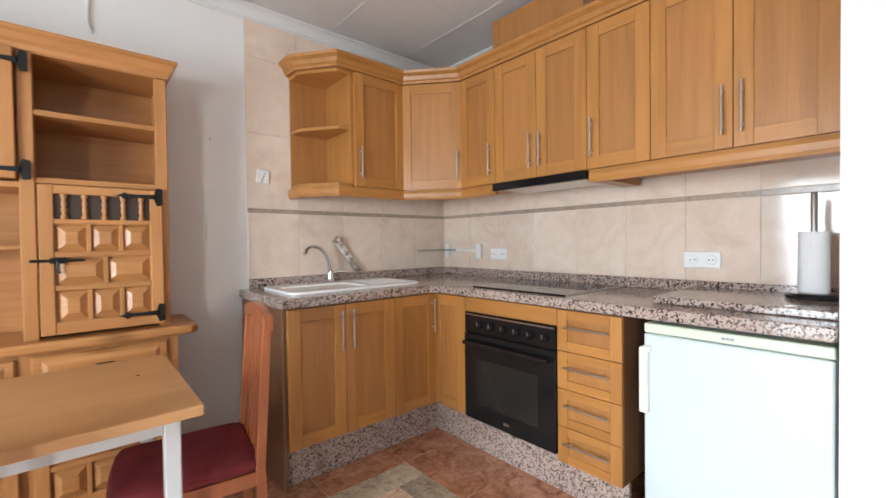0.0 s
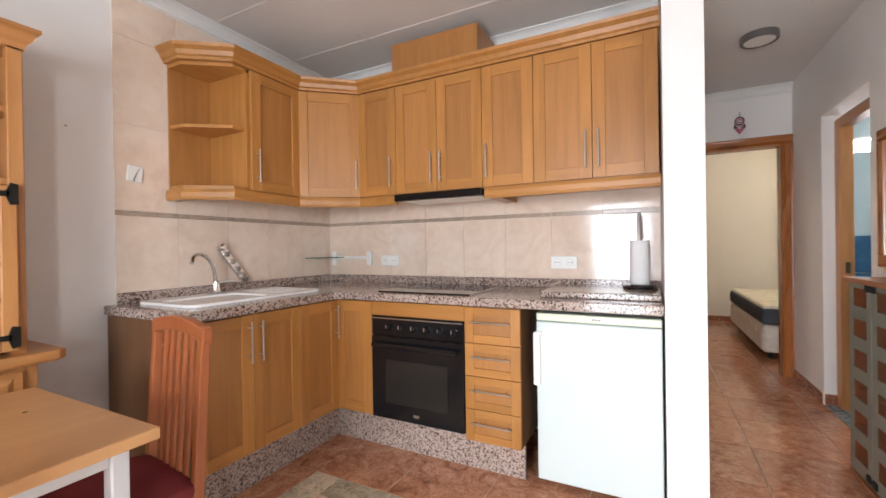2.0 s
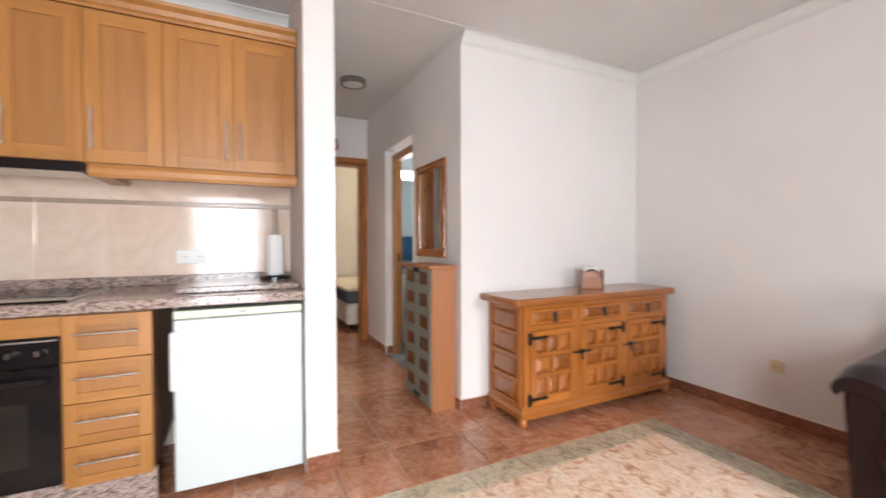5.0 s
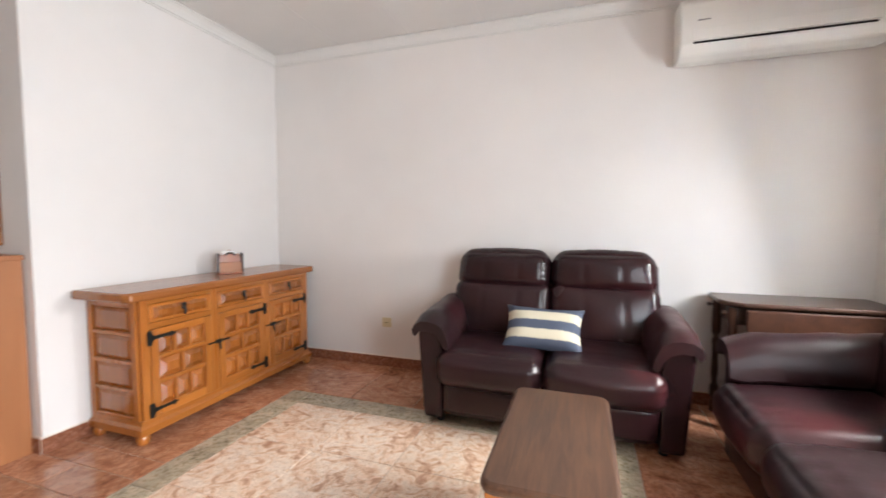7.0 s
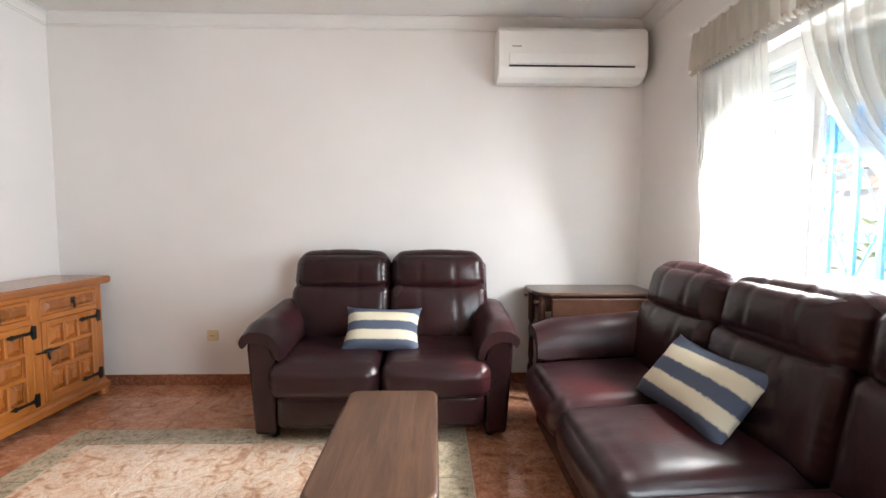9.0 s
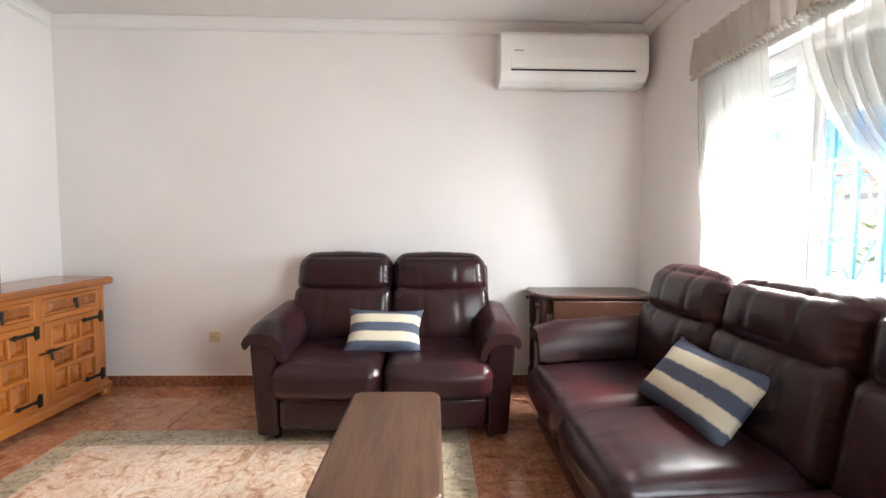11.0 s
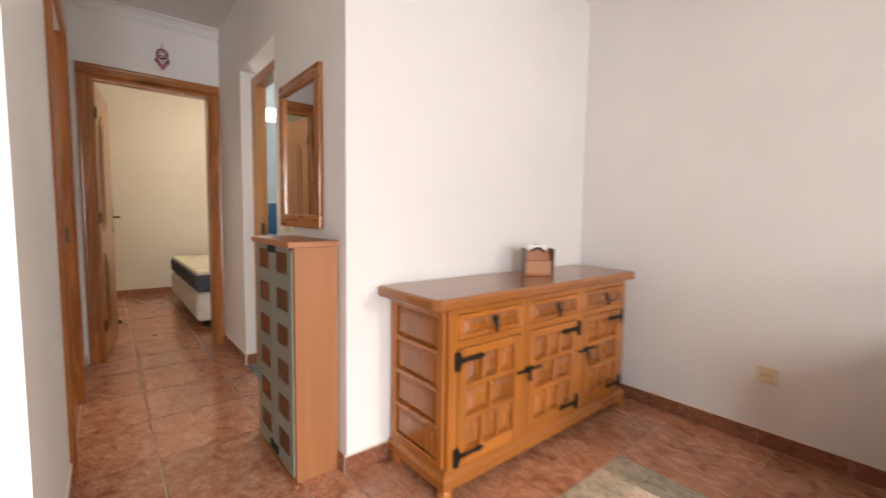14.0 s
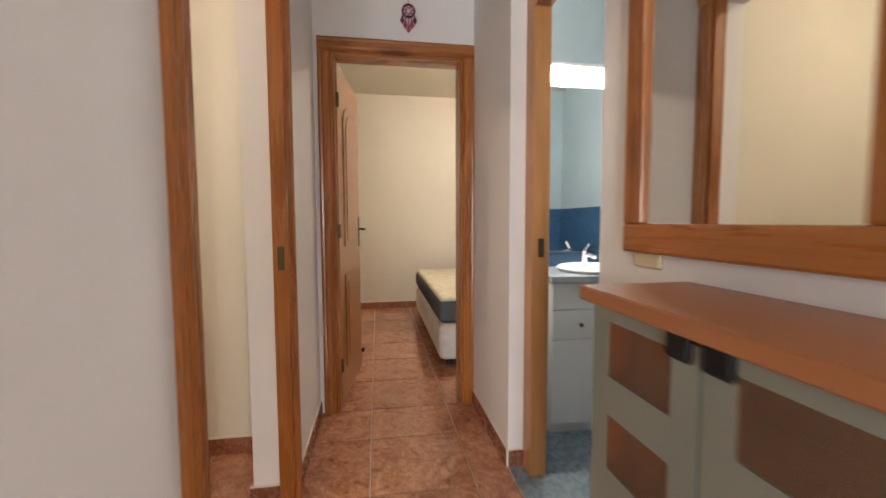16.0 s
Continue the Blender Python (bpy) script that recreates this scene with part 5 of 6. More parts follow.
cd = thing("napkin_caddy", "small wooden caddy with cut-out handle and white napkins", "caddy", (1.74, -1.92, 0.807), -125)
part("base", box(-0.08, 0.08, -0.045, 0.045, 0, 0.01, 0.002), CHERRY, cd)
pan = [(-0.07, 0.01), (0.07, 0.01), (0.07, 0.12), (0.045, 0.15), (0.0, 0.165), (-0.045, 0.15), (-0.07, 0.12)]
part("back_panel", prism(pan, 0.02, 0.03, 'y', 0.002), CHERRY, cd)
part("front_panel", prism([(-0.07, 0.01), (0.07, 0.01), (0.07, 0.08), (-0.07, 0.08)], -0.035, -0.025, 'y', 0.002), SHOEW, cd)
part("middle_panel", prism([(-0.07, 0.01), (0.07, 0.01), (0.07, 0.11), (0.04, 0.135), (-0.04, 0.135), (-0.07, 0.11)], -0.006, 0.003, 'y', 0.002), CHERRY, cd)
for x in (-0.079, 0.07):
    part("side_panel", box(x, x + 0.009, -0.045, 0.04, 0.0, 0.142, 0.002), WALNUT, cd)
part("grip", tube([(-0.03, -0.008, 0.125), (-0.015, -0.012, 0.142), (0.015, -0.012, 0.142), (0.03, -0.008, 0.125)], 0.007), WALNUT, cd, smooth=True)
part("napkins", box(-0.05, 0.05, 0.006, 0.018, 0.012, 0.16, 0.003), PAPER, cd, "white paper napkins")

so = thing("wall_socket", "ivory wall socket low on the white wall", "socket", (0.889, YS, 0.36))
part("plate", box(-0.04, 0.04, 0.0, 0.012, -0.038, 0.038, 0.004), IVORY, so)
part("insert", box(-0.022, 0.022, 0.012, 0.016, -0.02, 0.02, 0.003), IVORY, so)
for x in (-0.009, 0.009):
    part("pin_hole", turn([(0.004, 0), (0.004, 0.001)], (x, 0.0165, 0), 8, 'y'), DARKP, so)


# ---- sofas ----
def upholstered(sx, sy, sz, r, bulge=0.02, cuts=30, seed=0.0, seams=(), gather=0.0, crease=0.0, dip=0.0):
    """A soft leather block round the origin, its face towards -y: stitched seams (-1 to 1 along x), gathers at its ends, creases along its front."""
    bm = bmesh.new()
    bmesh.ops.create_cube(bm, size=2.0)
    bmesh.ops.subdivide_edges(bm, edges=bm.edges[:], cuts=cuts, use_grid_fill=True)
    h = Vector((sx / 2, sy / 2, sz / 2))
    r = min(r, min(h) * 0.98)
    for v in bm.verts:
        u = v.co.copy()
        p = Vector((u.x * h.x, u.y * h.y, u.z * h.z))
        q = Vector([max(-h[i] + r, min(h[i] - r, p[i])) for i in range(3)])
        d = p - q
        p = q + d.normalized() * r if d.length > 1e-6 else p
        n = d.normalized() if d.length > 1e-6 else Vector((0, 0, 0))
        b = Vector([bulge * (1 - u[(i + 1) % 3] ** 2) * (1 - u[(i + 2) % 3] ** 2) * u[i] for i in range(3)])
        b.x *= 0.08
        p += b
        for s_ in seams:
            g = math.exp(-((p.x - s_ * h.x) / 0.013) ** 2)
            p.y += 0.0045 * g * max(0.0, -u.y)
            p.z -= 0.003 * g * max(0.0, u.z) ** 2
        end = max(0.0, abs(u.x) - 0.72) / 0.28
        fold = math.sin(p.z * 170 + seed + 2.0 * noise.noise(Vector((p.x * 9, p.z * 7, seed))))
        p.y -= gather * end ** 1.5 * max(0.0, -u.y) * fold
        p.z += gather * 0.3 * end ** 1.5 * max(0.0, u.z) * math.sin(p.y * 150 + seed)
        if crease:
            w = noise.noise(Vector((p.x * 20 + seed, p.y * 6, p.z * 6)))
            w2 = noise.noise(Vector((p.x * 7 - seed, p.y * 16, seed)))
            edge = math.exp(-((u.y + 0.75) / 0.3) ** 2) * max(0.0, u.z)
            p.z += crease * (edge * w + 0.6 * w2 * max(0.0, u.z)) - 0.004 * math.exp(-((u.y + 0.74) / 0.05) ** 2) * max(0.0, u.z)
        p.z -= dip * max(0.0, u.z) * math.exp(-(u.x / 0.55) ** 2 - ((u.y - 0.1) / 0.6) ** 2)
        v.co = p
    return bm


def arm_pad(width, length, out, edge, y0, seed):
    """A puffed pad draped over an armrest: an arched section swept from front to back, rising backwards."""
    sec = [(-0.008, 0.512), (-0.022, 0.53), (-0.026, 0.562), (-0.012, 0.598), (0.026, 0.622), (0.075, 0.63), (0.12, 0.62), (0.155, 0.59), (0.178, 0.545), (0.192, 0.49),
           (0.196, 0.445), (0.184, 0.428), (0.165, 0.44), (0.15, 0.49), (0.12, 0.535), (0.07, 0.556), (0.02, 0.548)]
    k = width / 0.17
    bm = bmesh.new()
    rings = []
    steps = 26
    cx, cz = 0.08, 0.55
    for j in range(steps + 1):
        t = j / steps
        grow = min(1.0, 0.78 + 0.22 * math.sin(min(1.0, t / 0.12) * math.pi / 2)) * (1.0 - 0.35 * max(0.0, (t - 0.88) / 0.12))
        lift = 0.055 * t ** 0.8 - 0.012 * math.exp(-((t - 0.02) / 0.08) ** 2)
        ring = []
        for i, (a, b) in enumerate(sec):
            x = (cx + (a - cx) * (0.9 + 0.1 * grow)) * k
            z = cz + (b - cz) * grow + lift
            w = noise.noise(Vector((a * 22 + seed, t * 7, b * 12)))
            stitch = 0.004 * math.exp(-((t - 0.1) / 0.025) ** 2)
            ring.append(bm.verts.new((edge - out * x, y0 + length * t, z + 0.006 * w - (stitch if 2 < i < 11 else 0.0))))
        rings.append(ring)
    m = len(sec)
    for a, b in zip(rings, rings[1:]):
        for i in range(m):
            bm.faces.new((a[i], a[(i + 1) % m], b[(i + 1) % m], b[i]))
    bm.faces.new(rings[0][::-1])
    bm.faces.new(rings[-1])
    bmesh.ops.recalc_face_normals(bm, faces=bm.faces[:])
    return bm


def sofa(name, label, at, rz, width, depth, seats, arm=0.17, sh=0.45, top=0.97):
    """Front towards -y, its foot line at y = 0; x runs from 0 to width."""
    ob = thing(name, label, "sofa", at, rz, "leather sofas")
    mid = width / 2

    def tapered(bm):
        for v in bm.verts:
            v.co.x = mid + (v.co.x - mid) * (1.0 - 0.05 * max(0.0, v.co.z - 0.5) / 0.47)
        return bm

    part("frame", box(arm * 0.7, width - arm * 0.7, 0.06, depth - 0.06, 0.05, 0.34, 0.02, 2), LEATHER, ob)
    low = width - 2 * arm + 0.03
    part("front_panel", moved(upholstered(low, 0.1, 0.2, 0.045, 0.012, 20, 2.0), pose(mid, 0.035, 0.165)), LEATHER, ob, smooth=True)
    n = seats
    sw_ = (width - 2 * arm + 0.09) / n
    seat_len = depth - 0.2
    for i in range(n):
        xc = arm - 0.045 + sw_ * (i + 0.5)
        part("seat_cushion", moved(upholstered(sw_ - 0.002, seat_len + 0.03, 0.2, 0.075, 0.022, 36, i * 3.1, gather=0.002, crease=0.0035, dip=0.014), pose(xc, seat_len / 2 - 0.06, sh - 0.098, 2.5, 0, 0)), LEATHERW, ob, smooth=True)
    back0, back1 = 0.07, width - 0.07
    shell = [(-0.04, 0.0), (0.05, 0.0), (0.07, top - 0.36), (0.05, top - 0.2), (-0.02, top - 0.17)]
    part("back_shell", tapered(moved(prism(shell, back0 - 0.03, back1 + 0.03, 'x', 0.02, 2), pose(0, depth - 0.12, 0.1, -5, 0, 0))), LEATHER, ob)
    bw = (back1 - back0) / n
    for i in range(n):
        xc = back0 + bw * (i + 0.5)
        part("back_cushion", tapered(moved(upholstered(bw - 0.003, 0.18, 0.38, 0.06, 0.028, 34, 5 + i * 2.3, (-0.36, 0.36), 0.0012), pose(xc, depth - 0.26, sh + 0.135, -12, 0, 0))), LEATHER, ob, smooth=True)
        part("head_cushion", tapered(moved(upholstered(bw - 0.002, 0.22, 0.27, 0.09, 0.02, 36, 11 + i * 4.7, (-0.36, 0.36), 0.0022), pose(xc, depth - 0.18, top - 0.138, -10, 0, 0))), LEATHER, ob, smooth=True)
    for s in (0, 1):
        out = -1 if s == 0 else 1
        edge = 0.0 if s == 0 else width
        prof = [(edge - out * 0.035, 0.03), (edge - out * 0.0, 0.52), (edge - out * 0.03, 0.56), (edge - out * 0.09, 0.56), (edge - out * 0.135, 0.52), (edge - out * 0.155, 0.44), (edge - out * (arm - 0.02), 0.03)]
        part("armrest", prism(prof, 0.012, depth - 0.1, 'y', 0.02, 3), LEATHER, ob)
        part("arm_pad", arm_pad(arm, depth - 0.13, out, edge, -0.02, 20 + s * 3), LEATHERA, ob, smooth=True)
        for y in (0.08, depth - 0.15):
            part("foot", turn([(0.022, 0), (0.026, 0.05)], (edge - out * 0.12, y, 0), 10), DARKP, ob)
    return ob


sofa("loveseat", "dark burgundy leather two-seat recliner sofa, seats worn reddish", (0.3, -1.85, 0), 180, 1.42, 0.77, 2, 0.17, 0.45, 0.975)
sofa("sofa", "dark burgundy leather three-seat sofa below the window", (-1.26, -2.02, 0), 90, 1.88, 0.87, 3, 0.17, 0.44, 0.965)


def pillow(at, m, seed, label):
    bm = bmesh.new()
    n = 18
    w, h, t = 0.45, 0.29, 0.12
    top, bot = [], []
    for j in range(n + 1):
        a, b = [], []
        for i in range(n + 1):
            u, v = 2 * i / n - 1, 2 * j / n - 1
            k = max(0.0, (1 - u ** 4) * (1 - v ** 4)) ** 0.6
            px = w / 2 * u * (1 - 0.1 * (1 - v * v))
            pz = h / 2 * v * (1 - 0.13 * (1 - u * u))
            d = t / 2 * k + 0.004 + 0.004 * noise.noise(Vector((u * 3 + seed, v * 3, seed)))
            a.append(bm.verts.new((px, -d, pz)))
            b.append(bm.verts.new((px, d, pz)))
        top.append(a)
        bot.append(b)
    for j in range(n):
        for i in range(n):
            bm.faces.new((top[j][i], top[j][i + 1], top[j + 1][i + 1], top[j + 1][i]))
            bm.faces.new((bot[j][i], bot[j + 1][i], bot[j + 1][i + 1], bot[j][i + 1]))
    for k in range(n):
        bm.faces.new((top[0][k], bot[0][k], bot[0][k + 1], top[0][k + 1]))
        bm.faces.new((top[n][k], top[n][k + 1], bot[n][k + 1], bot[n][k]))
        bm.faces.new((top[k][0], top[k + 1][0], bot[k + 1][0], bot[k][0]))
        bm.faces.new((top[k][n], bot[k][n], bot[k + 1][n], top[k + 1][n]))
    ob = solo("throw_pillow", bm, STRIPES, label, "pillow", at, 0, "striped pillows", True)
    ob.matrix_basis = m
    return ob


p1 = pose(-0.39, -2.09, 0.545, 0, 0, 180) @ pose(0, 0, 0, -42, 1, 0)
pillow((0, 0, 0), p1, 1.0, "rectangular cream and slate-blue striped cushion on the loveseat")
p2 = pose(-1.69, -1.22, 0.555, 0, 0, 93) @ pose(0, 0, 0, -40, 0, 0) @ Matrix.Scale(1.1, 4)
pillow((0, 0, 0), p2, 4.0, "rectangular cream and slate-blue striped cushion on the sofa")

# ---- coffee table ----
ct = thing("coffee_table", "narrow dark oak coffee table with carved apron", "table", (-0.705, -1.41, 0))
cw_, cl = 0.365, 0.7
tp = []
for cx, cy, a0 in ((cw_ - 0.045, 0.045, -90), (cw_ - 0.045, cl - 0.045, 0), (0.045, cl - 0.045, 90), (0.045, 0.045, 180)):
    tp += [(cx + 0.045 * math.cos(radians(a0 + k * 18)), cy + 0.045 * math.sin(radians(a0 + k * 18))) for k in range(6)]
part("tabletop", prism(tp, 0.43, 0.465, 'z', 0.014, 3), OAKDARK, ct)
for x in (0.04, cw_ - 0.04):
    for y in (0.045, cl - 0.045):
        part("leg", box(x - 0.025, x + 0.025, y - 0.025, y + 0.025, 0, 0.43, 0.005), CAST, ct)
for y in (0.045, cl - 0.045):
    ap = part("apron", box(0.07, cw_ - 0.07, y - 0.01, y + 0.01, 0.34, 0.43, 0.002), WALNUT, ct, "carved apron")
    for i in range(11):
        x = 0.085 + i * (cw_ - 0.17) / 10
        s = 1 if y > 0.3 else -1
        part("flute", box(x - 0.006, x + 0.006, y + s * 0.01, y + s * 0.018, 0.35, 0.42, 0.003), CAST, ap)
for x in (0.035, cw_ - 0.035):
    part("apron", box(x - 0.01, x + 0.01, 0.08, cl - 0.08, 0.34, 0.43, 0.002), WALNUT, ct)
part("stretcher", box(cw_ / 2 - 0.03, cw_ / 2 + 0.03, 0.07, cl - 0.07, 0.1, 0.125, 0.004), WALNUT, ct)

# ---- drop-leaf table ----
dl = thing("drop_leaf_table", "dark walnut drop-leaf table with turned legs in the corner", "table", (-2.12, -2.62, 0))
dw, dd_ = 0.79, 0.37
dtp = [(0, 0), (dw - 0.02, 0), (dw, 0.05), (dw, dd_ - 0.12), (dw - 0.03, dd_ - 0.04), (dw - 0.09, dd_), (0, dd_)]
part("tabletop", prism(dtp, 0.705, 0.73, 'z', 0.008, 3), WALNUT, dl)
part("dropped_leaf", box(0.02, dw - 0.1, dd_ - 0.012, dd_ + 0.006, 0.4, 0.695, 0.006), WALNUT, dl)
part("apron", box(0.06, dw - 0.06, 0.04, dd_ - 0.06, 0.6, 0.7, 0.003), WALNUT, dl)
LEGP = [(0.022, 0.0), (0.026, 0.02), (0.022, 0.06), (0.014, 0.08), (0.024, 0.1), (0.024, 0.16), (0.013, 0.18), (0.02, 0.24), (0.016, 0.36), (0.02, 0.44), (0.012, 0.47), (0.024, 0.5), (0.024, 0.6), (0.022, 0.7)]
for x in (0.06, dw - 0.05):
    for y in (0.05, dd_ - 0.05):
        part("leg", turn(LEGP, (x, y, 0), 12), WALNUT, dl, smooth=True)
part("stretcher", box(0.06, dw - 0.05, dd_ / 2 - 0.02, dd_ / 2 + 0.02, 0.1, 0.14, 0.006), WALNUT, dl)
for y in (0.05, dd_ - 0.05):
    part("pull_knob", turn([(0.006, 0), (0.006, 0.012), (0.013, 0.018), (0.01, 0.03)], (dw - 0.03, y, 0.665), 10, 'x'), WALNUT, dl)
    part("side_stretcher", box(0.06, dw - 0.05, y - 0.014, y + 0.014, 0.1, 0.13, 0.004), WALNUT, dl)

# ---- air conditioner ----
ac = thing("air_conditioner", "white wall-mounted split air conditioner", "air conditioner", (-2.1, YS, 2.115))
acp = [(0.0, 0.01), (0.1, 0.0), (0.16, 0.02), (0.195, 0.07), (0.2, 0.16), (0.185, 0.31), (0.16, 0.34), (0.0, 0.345)]
part("housing", prism([(a, b) for a, b in acp], 0.0, 0.99, 'x', 0.012, 3), PLASTIC, ac)
# solid dark strip on the housing: shade of the louvre slot as colour
part("louvre_shade_strip", prism([(0.188, 0.074), (0.197, 0.074), (0.2, 0.084), (0.188, 0.084)], 0.09, 0.92, 'x'), DARKP, ac)
part("louvre", prism([(0.192, 0.09), (0.205, 0.09), (0.207, 0.16), (0.194, 0.16)], 0.08, 0.92, 'x', 0.003), PLASTIC, ac)
part("badge", box(0.84, 0.9, 0.193, 0.199, 0.2, 0.207), GREYP, ac)
part("pipe_cover", box(-0.03, 0.0, 0.01, 0.06, 0.03, 0.09, 0.006), PLASTIC, ac)

# ---- corridor ----
sc = thing("shoe_cabinet", "narrow orange laminate shoe cabinet with frosted glass doors", "cabinet", (2.484, -0.738, 0), 180)
scw, scd = 0.48, 0.183
part("side", box(0.0, 0.016, 0, scd, 0.0, 0.975, 0.001), SHOEW, sc)
part("side", box(scw - 0.016, scw, 0, scd, 0.0, 0.975, 0.001), SHOEW, sc)
part("back", box(0.016, scw - 0.016, scd - 0.008, scd, 0.03, 0.975), SHOEW, sc)
part("top", box(-0.016, scw + 0.014, -0.03, scd + 0.003, 0.975, 1.0, 0.003), SHOEX, sc)
part("bottom", box(0.016, scw - 0.016, 0, scd - 0.01, 0.03, 0.05), SHOEW, sc)
part("kick_strip", box(-0.0, scw + 0.03, -0.018, 0.0, 0.0, 0.016, 0.002), SHOEX, sc)
for z in (0.24, 0.43, 0.62, 0.81):
    part("shelf", box(0.016, scw - 0.016, 0.02, scd - 0.01, z, z + 0.014), SHOEW, sc)
for k in range(2):
    x0 = 0.004 + k * scw / 2
    x1 = x0 + scw / 2 - 0.006
    gd = part("glass_door", boxes((x0, x0 + 0.045, -0.012, -0.006, 0.03, 0.975), (x1 - 0.045, x1, -0.012, -0.006, 0.03, 0.965)), FROST, sc, "frosted glass door with clear squares")
    for r in range(6):
        za = 0.06 + r * 0.153
        part("clear_square", box(x0 + 0.045, x1 - 0.045, -0.011, -0.007, za + 0.035, za + 0.125), CLEAR, gd, "clear square of the glass")
        part("frosted_band", box(x0 + 0.045, x1 - 0.045, -0.012, -0.006, za - 0.028 if r else 0.03, za + 0.035), FROST, gd)
    part("frosted_band", box(x0 + 0.045, x1 - 0.045, -0.012, -0.006, 0.06 + 5 * 0.153 + 0.125, 0.975), FROST, gd)
    for z in (0.04, 0.94):
        part("door_clip", box(x1 - 0.05 if k == 0 else x0 + 0.004, x1 - 0.01 if k == 0 else x0 + 0.045, -0.02, -0.004, z, z + 0.036, 0.004), DARKP, gd)

mi = thing("wall_mirror", "rectangular mirror in a wide varnished pine frame", "mirror", (2.686, YC, 1.043), 180)
mw, mh = 0.528, 0.73
for a, b, c, d in ((0, mw, 0, 0.062), (0, mw, mh - 0.062, mh)):
    part("frame_rail", box(a, b, -0.024, -0.002, c, d, 0.006, 2), CASINGL, mi)
for a, b in ((0, 0.062), (mw - 0.062, mw)):
    part("frame_stile", box(a, b, -0.0235, -0.002, 0.062, mh - 0.062, 0.005, 2), CASING, mi)
part("glass", box(0.062, mw - 0.062, -0.012, -0.006, 0.062, mh - 0.062), MIRROR, mi)
ls = thing("light_switch", "ivory light switch below the mirror", "switch", (2.62, YC, 1.027), 180)
part("plate", box(-0.04, 0.04, -0.01, 0.0, -0.015, 0.02, 0.003), IVORY, ls)

cl_ = thing("ceiling_light", "round flat ceiling light with grey rim, switched off", "ceiling light", (3.07, -0.48, CZ))
part("rim", turn([(0.108, -0.0005), (0.108, -0.042), (0.103, -0.046), (0.088, -0.044), (0.088, -0.0005)], n=36), RIM, cl_)
part("diffuser", turn([(0.087, -0.02), (0.087, -0.042), (0.07, -0.045)], n=36), DIFF, cl_)

dc = thing("dream_catcher", "small plum dream catcher hanging above the bedroom door", "ornament", (4.24, -0.55, 2.16), -90)
part("hoop", tube(arc((0, -0.012, 0.135), 0.034, 0, 360, 20, 'xz'), 0.006, 6), PURPLE, dc, smooth=True)
part("web", join(*[tube([(0.03 * math.cos(a), -0.012, 0.135 + 0.03 * math.sin(a)), (0.03 * math.cos(a + 2.2), -0.012, 0.135 + 0.03 * math.sin(a + 2.2))], 0.002, 4) for a in (0, 0.9, 1.8, 2.7, 3.6, 4.5, 5.4)]), PINK, dc)
part("cord", tube([(0, -0.008, 0.17), (0, -0.004, 0.215)], 0.002, 4), PURPLE, dc)
for x, z, m_ in ((-0.035, 0.06, PURPLE), (-0.018, 0.035, PINK), (0.0, 0.012, PINK), (0.018, 0.035, PINK), (0.035, 0.06, PURPLE)):
    part("feather", prism([(x - 0.002, z + 0.05), (x - 0.013, z + 0.02), (x, z), (x + 0.013, z + 0.02), (x + 0.002, z + 0.05)], -0.016, -0.01, 'y', 0.002), m_, dc)
    part("feather_cord", tube([(x, -0.012, z + 0.05), (x * 0.8, -0.012, 0.11)], 0.0025, 4), PURPLE, dc)

# ---- bedroom ----
bd = thing("bed", "single bed base with cream and grey mattress, unmade", "bed", (4.8, -0.805, 0), 0)
part("bed_base", box(0, 1.9, -0.95, 0, 0.07, 0.345, 0.05, 4), BEDBASE, bd, "cream upholstered bed base")
mt = part("mattress", box(0.03, 1.92, -0.95, 0.0, 0.35, 0.52, 0.04, 4), MATTG, bd, "grey sided mattress")
part("mattress_top", box(0.045, 1.905, -0.935, -0.015, 0.5, 0.545, 0.02, 3), MATT, mt, "cream quilted top")
for x in (0.25, 0.62):
    part("pull_strap", prism([(x, 0.25), (x + 0.05, 0.25), (x + 0.025, 0.31)], 0.0, 0.006, 'y'), IVORY, bd)
for x in (0.15, 1.75):
    for y in (-0.85, -0.1):
        part("foot", turn([(0.025, 0), (0.025, 0.08)], (x, y, 0), 10), DARKP, bd)
bl = thing("ceiling_lamp", "round warm ceiling lamp of the bedroom", "ceiling lamp", (5.6, -1.3, 2.7))
part("base", turn([(0.09, -0.001), (0.09, -0.02)], n=24), PLASTIC, bl)
part("globe", turn([(0.1, -0.02), (0.13, -0.06), (0.11, -0.1), (0.05, -0.125)], n=24), WARM, bl, smooth=True)
# unseen lamp, added so that the side room's cream wall is lit
sl = thing("ceiling_lamp", "unseen warm ceiling globe added to light the side room", "ceiling lamp", (2.9, 1.1, CZ))
part("base", turn([(0.09, -0.001), (0.09, -0.02)], n=24), PLASTIC, sl)
part("globe", turn([(0.08, -0.02), (0.1, -0.05), (0.08, -0.08), (0.04, -0.1)], n=24), WARMS, sl, smooth=True)

# ---- bathroom ----
setting("bath_wainscot", boxes((4.205, 4.219, -2.44, YC - 0.15, 0, 0.92), (XE + 0.141, XE + 0.155, -2.44, YC - 0.15, 0, 1.25), (XE + 0.16, 4.2, -2.449, -2.435, 0, 1.25)), BATHB, "blue bathroom wall tiles", "wall")
va = thing("vanity_unit", "white bathroom vanity with stone top and basin", "vanity", (3.785, -1.235, 0), -90)
part("body", box(0.0, 0.75, 0.02, 0.415, 0.0, 0.8, 0.002), VANITY, va)
for z0, z1 in ((0.06, 0.5), (0.505, 0.655), (0.66, 0.795)):
    f = part("front", box(0.002, 0.3, 0.0, 0.019, z0, z1, 0.002), VANITY, va)
    part("front", box(0.304, 0.745, 0.0, 0.019, z0, z1, 0.002), VANITY, va)
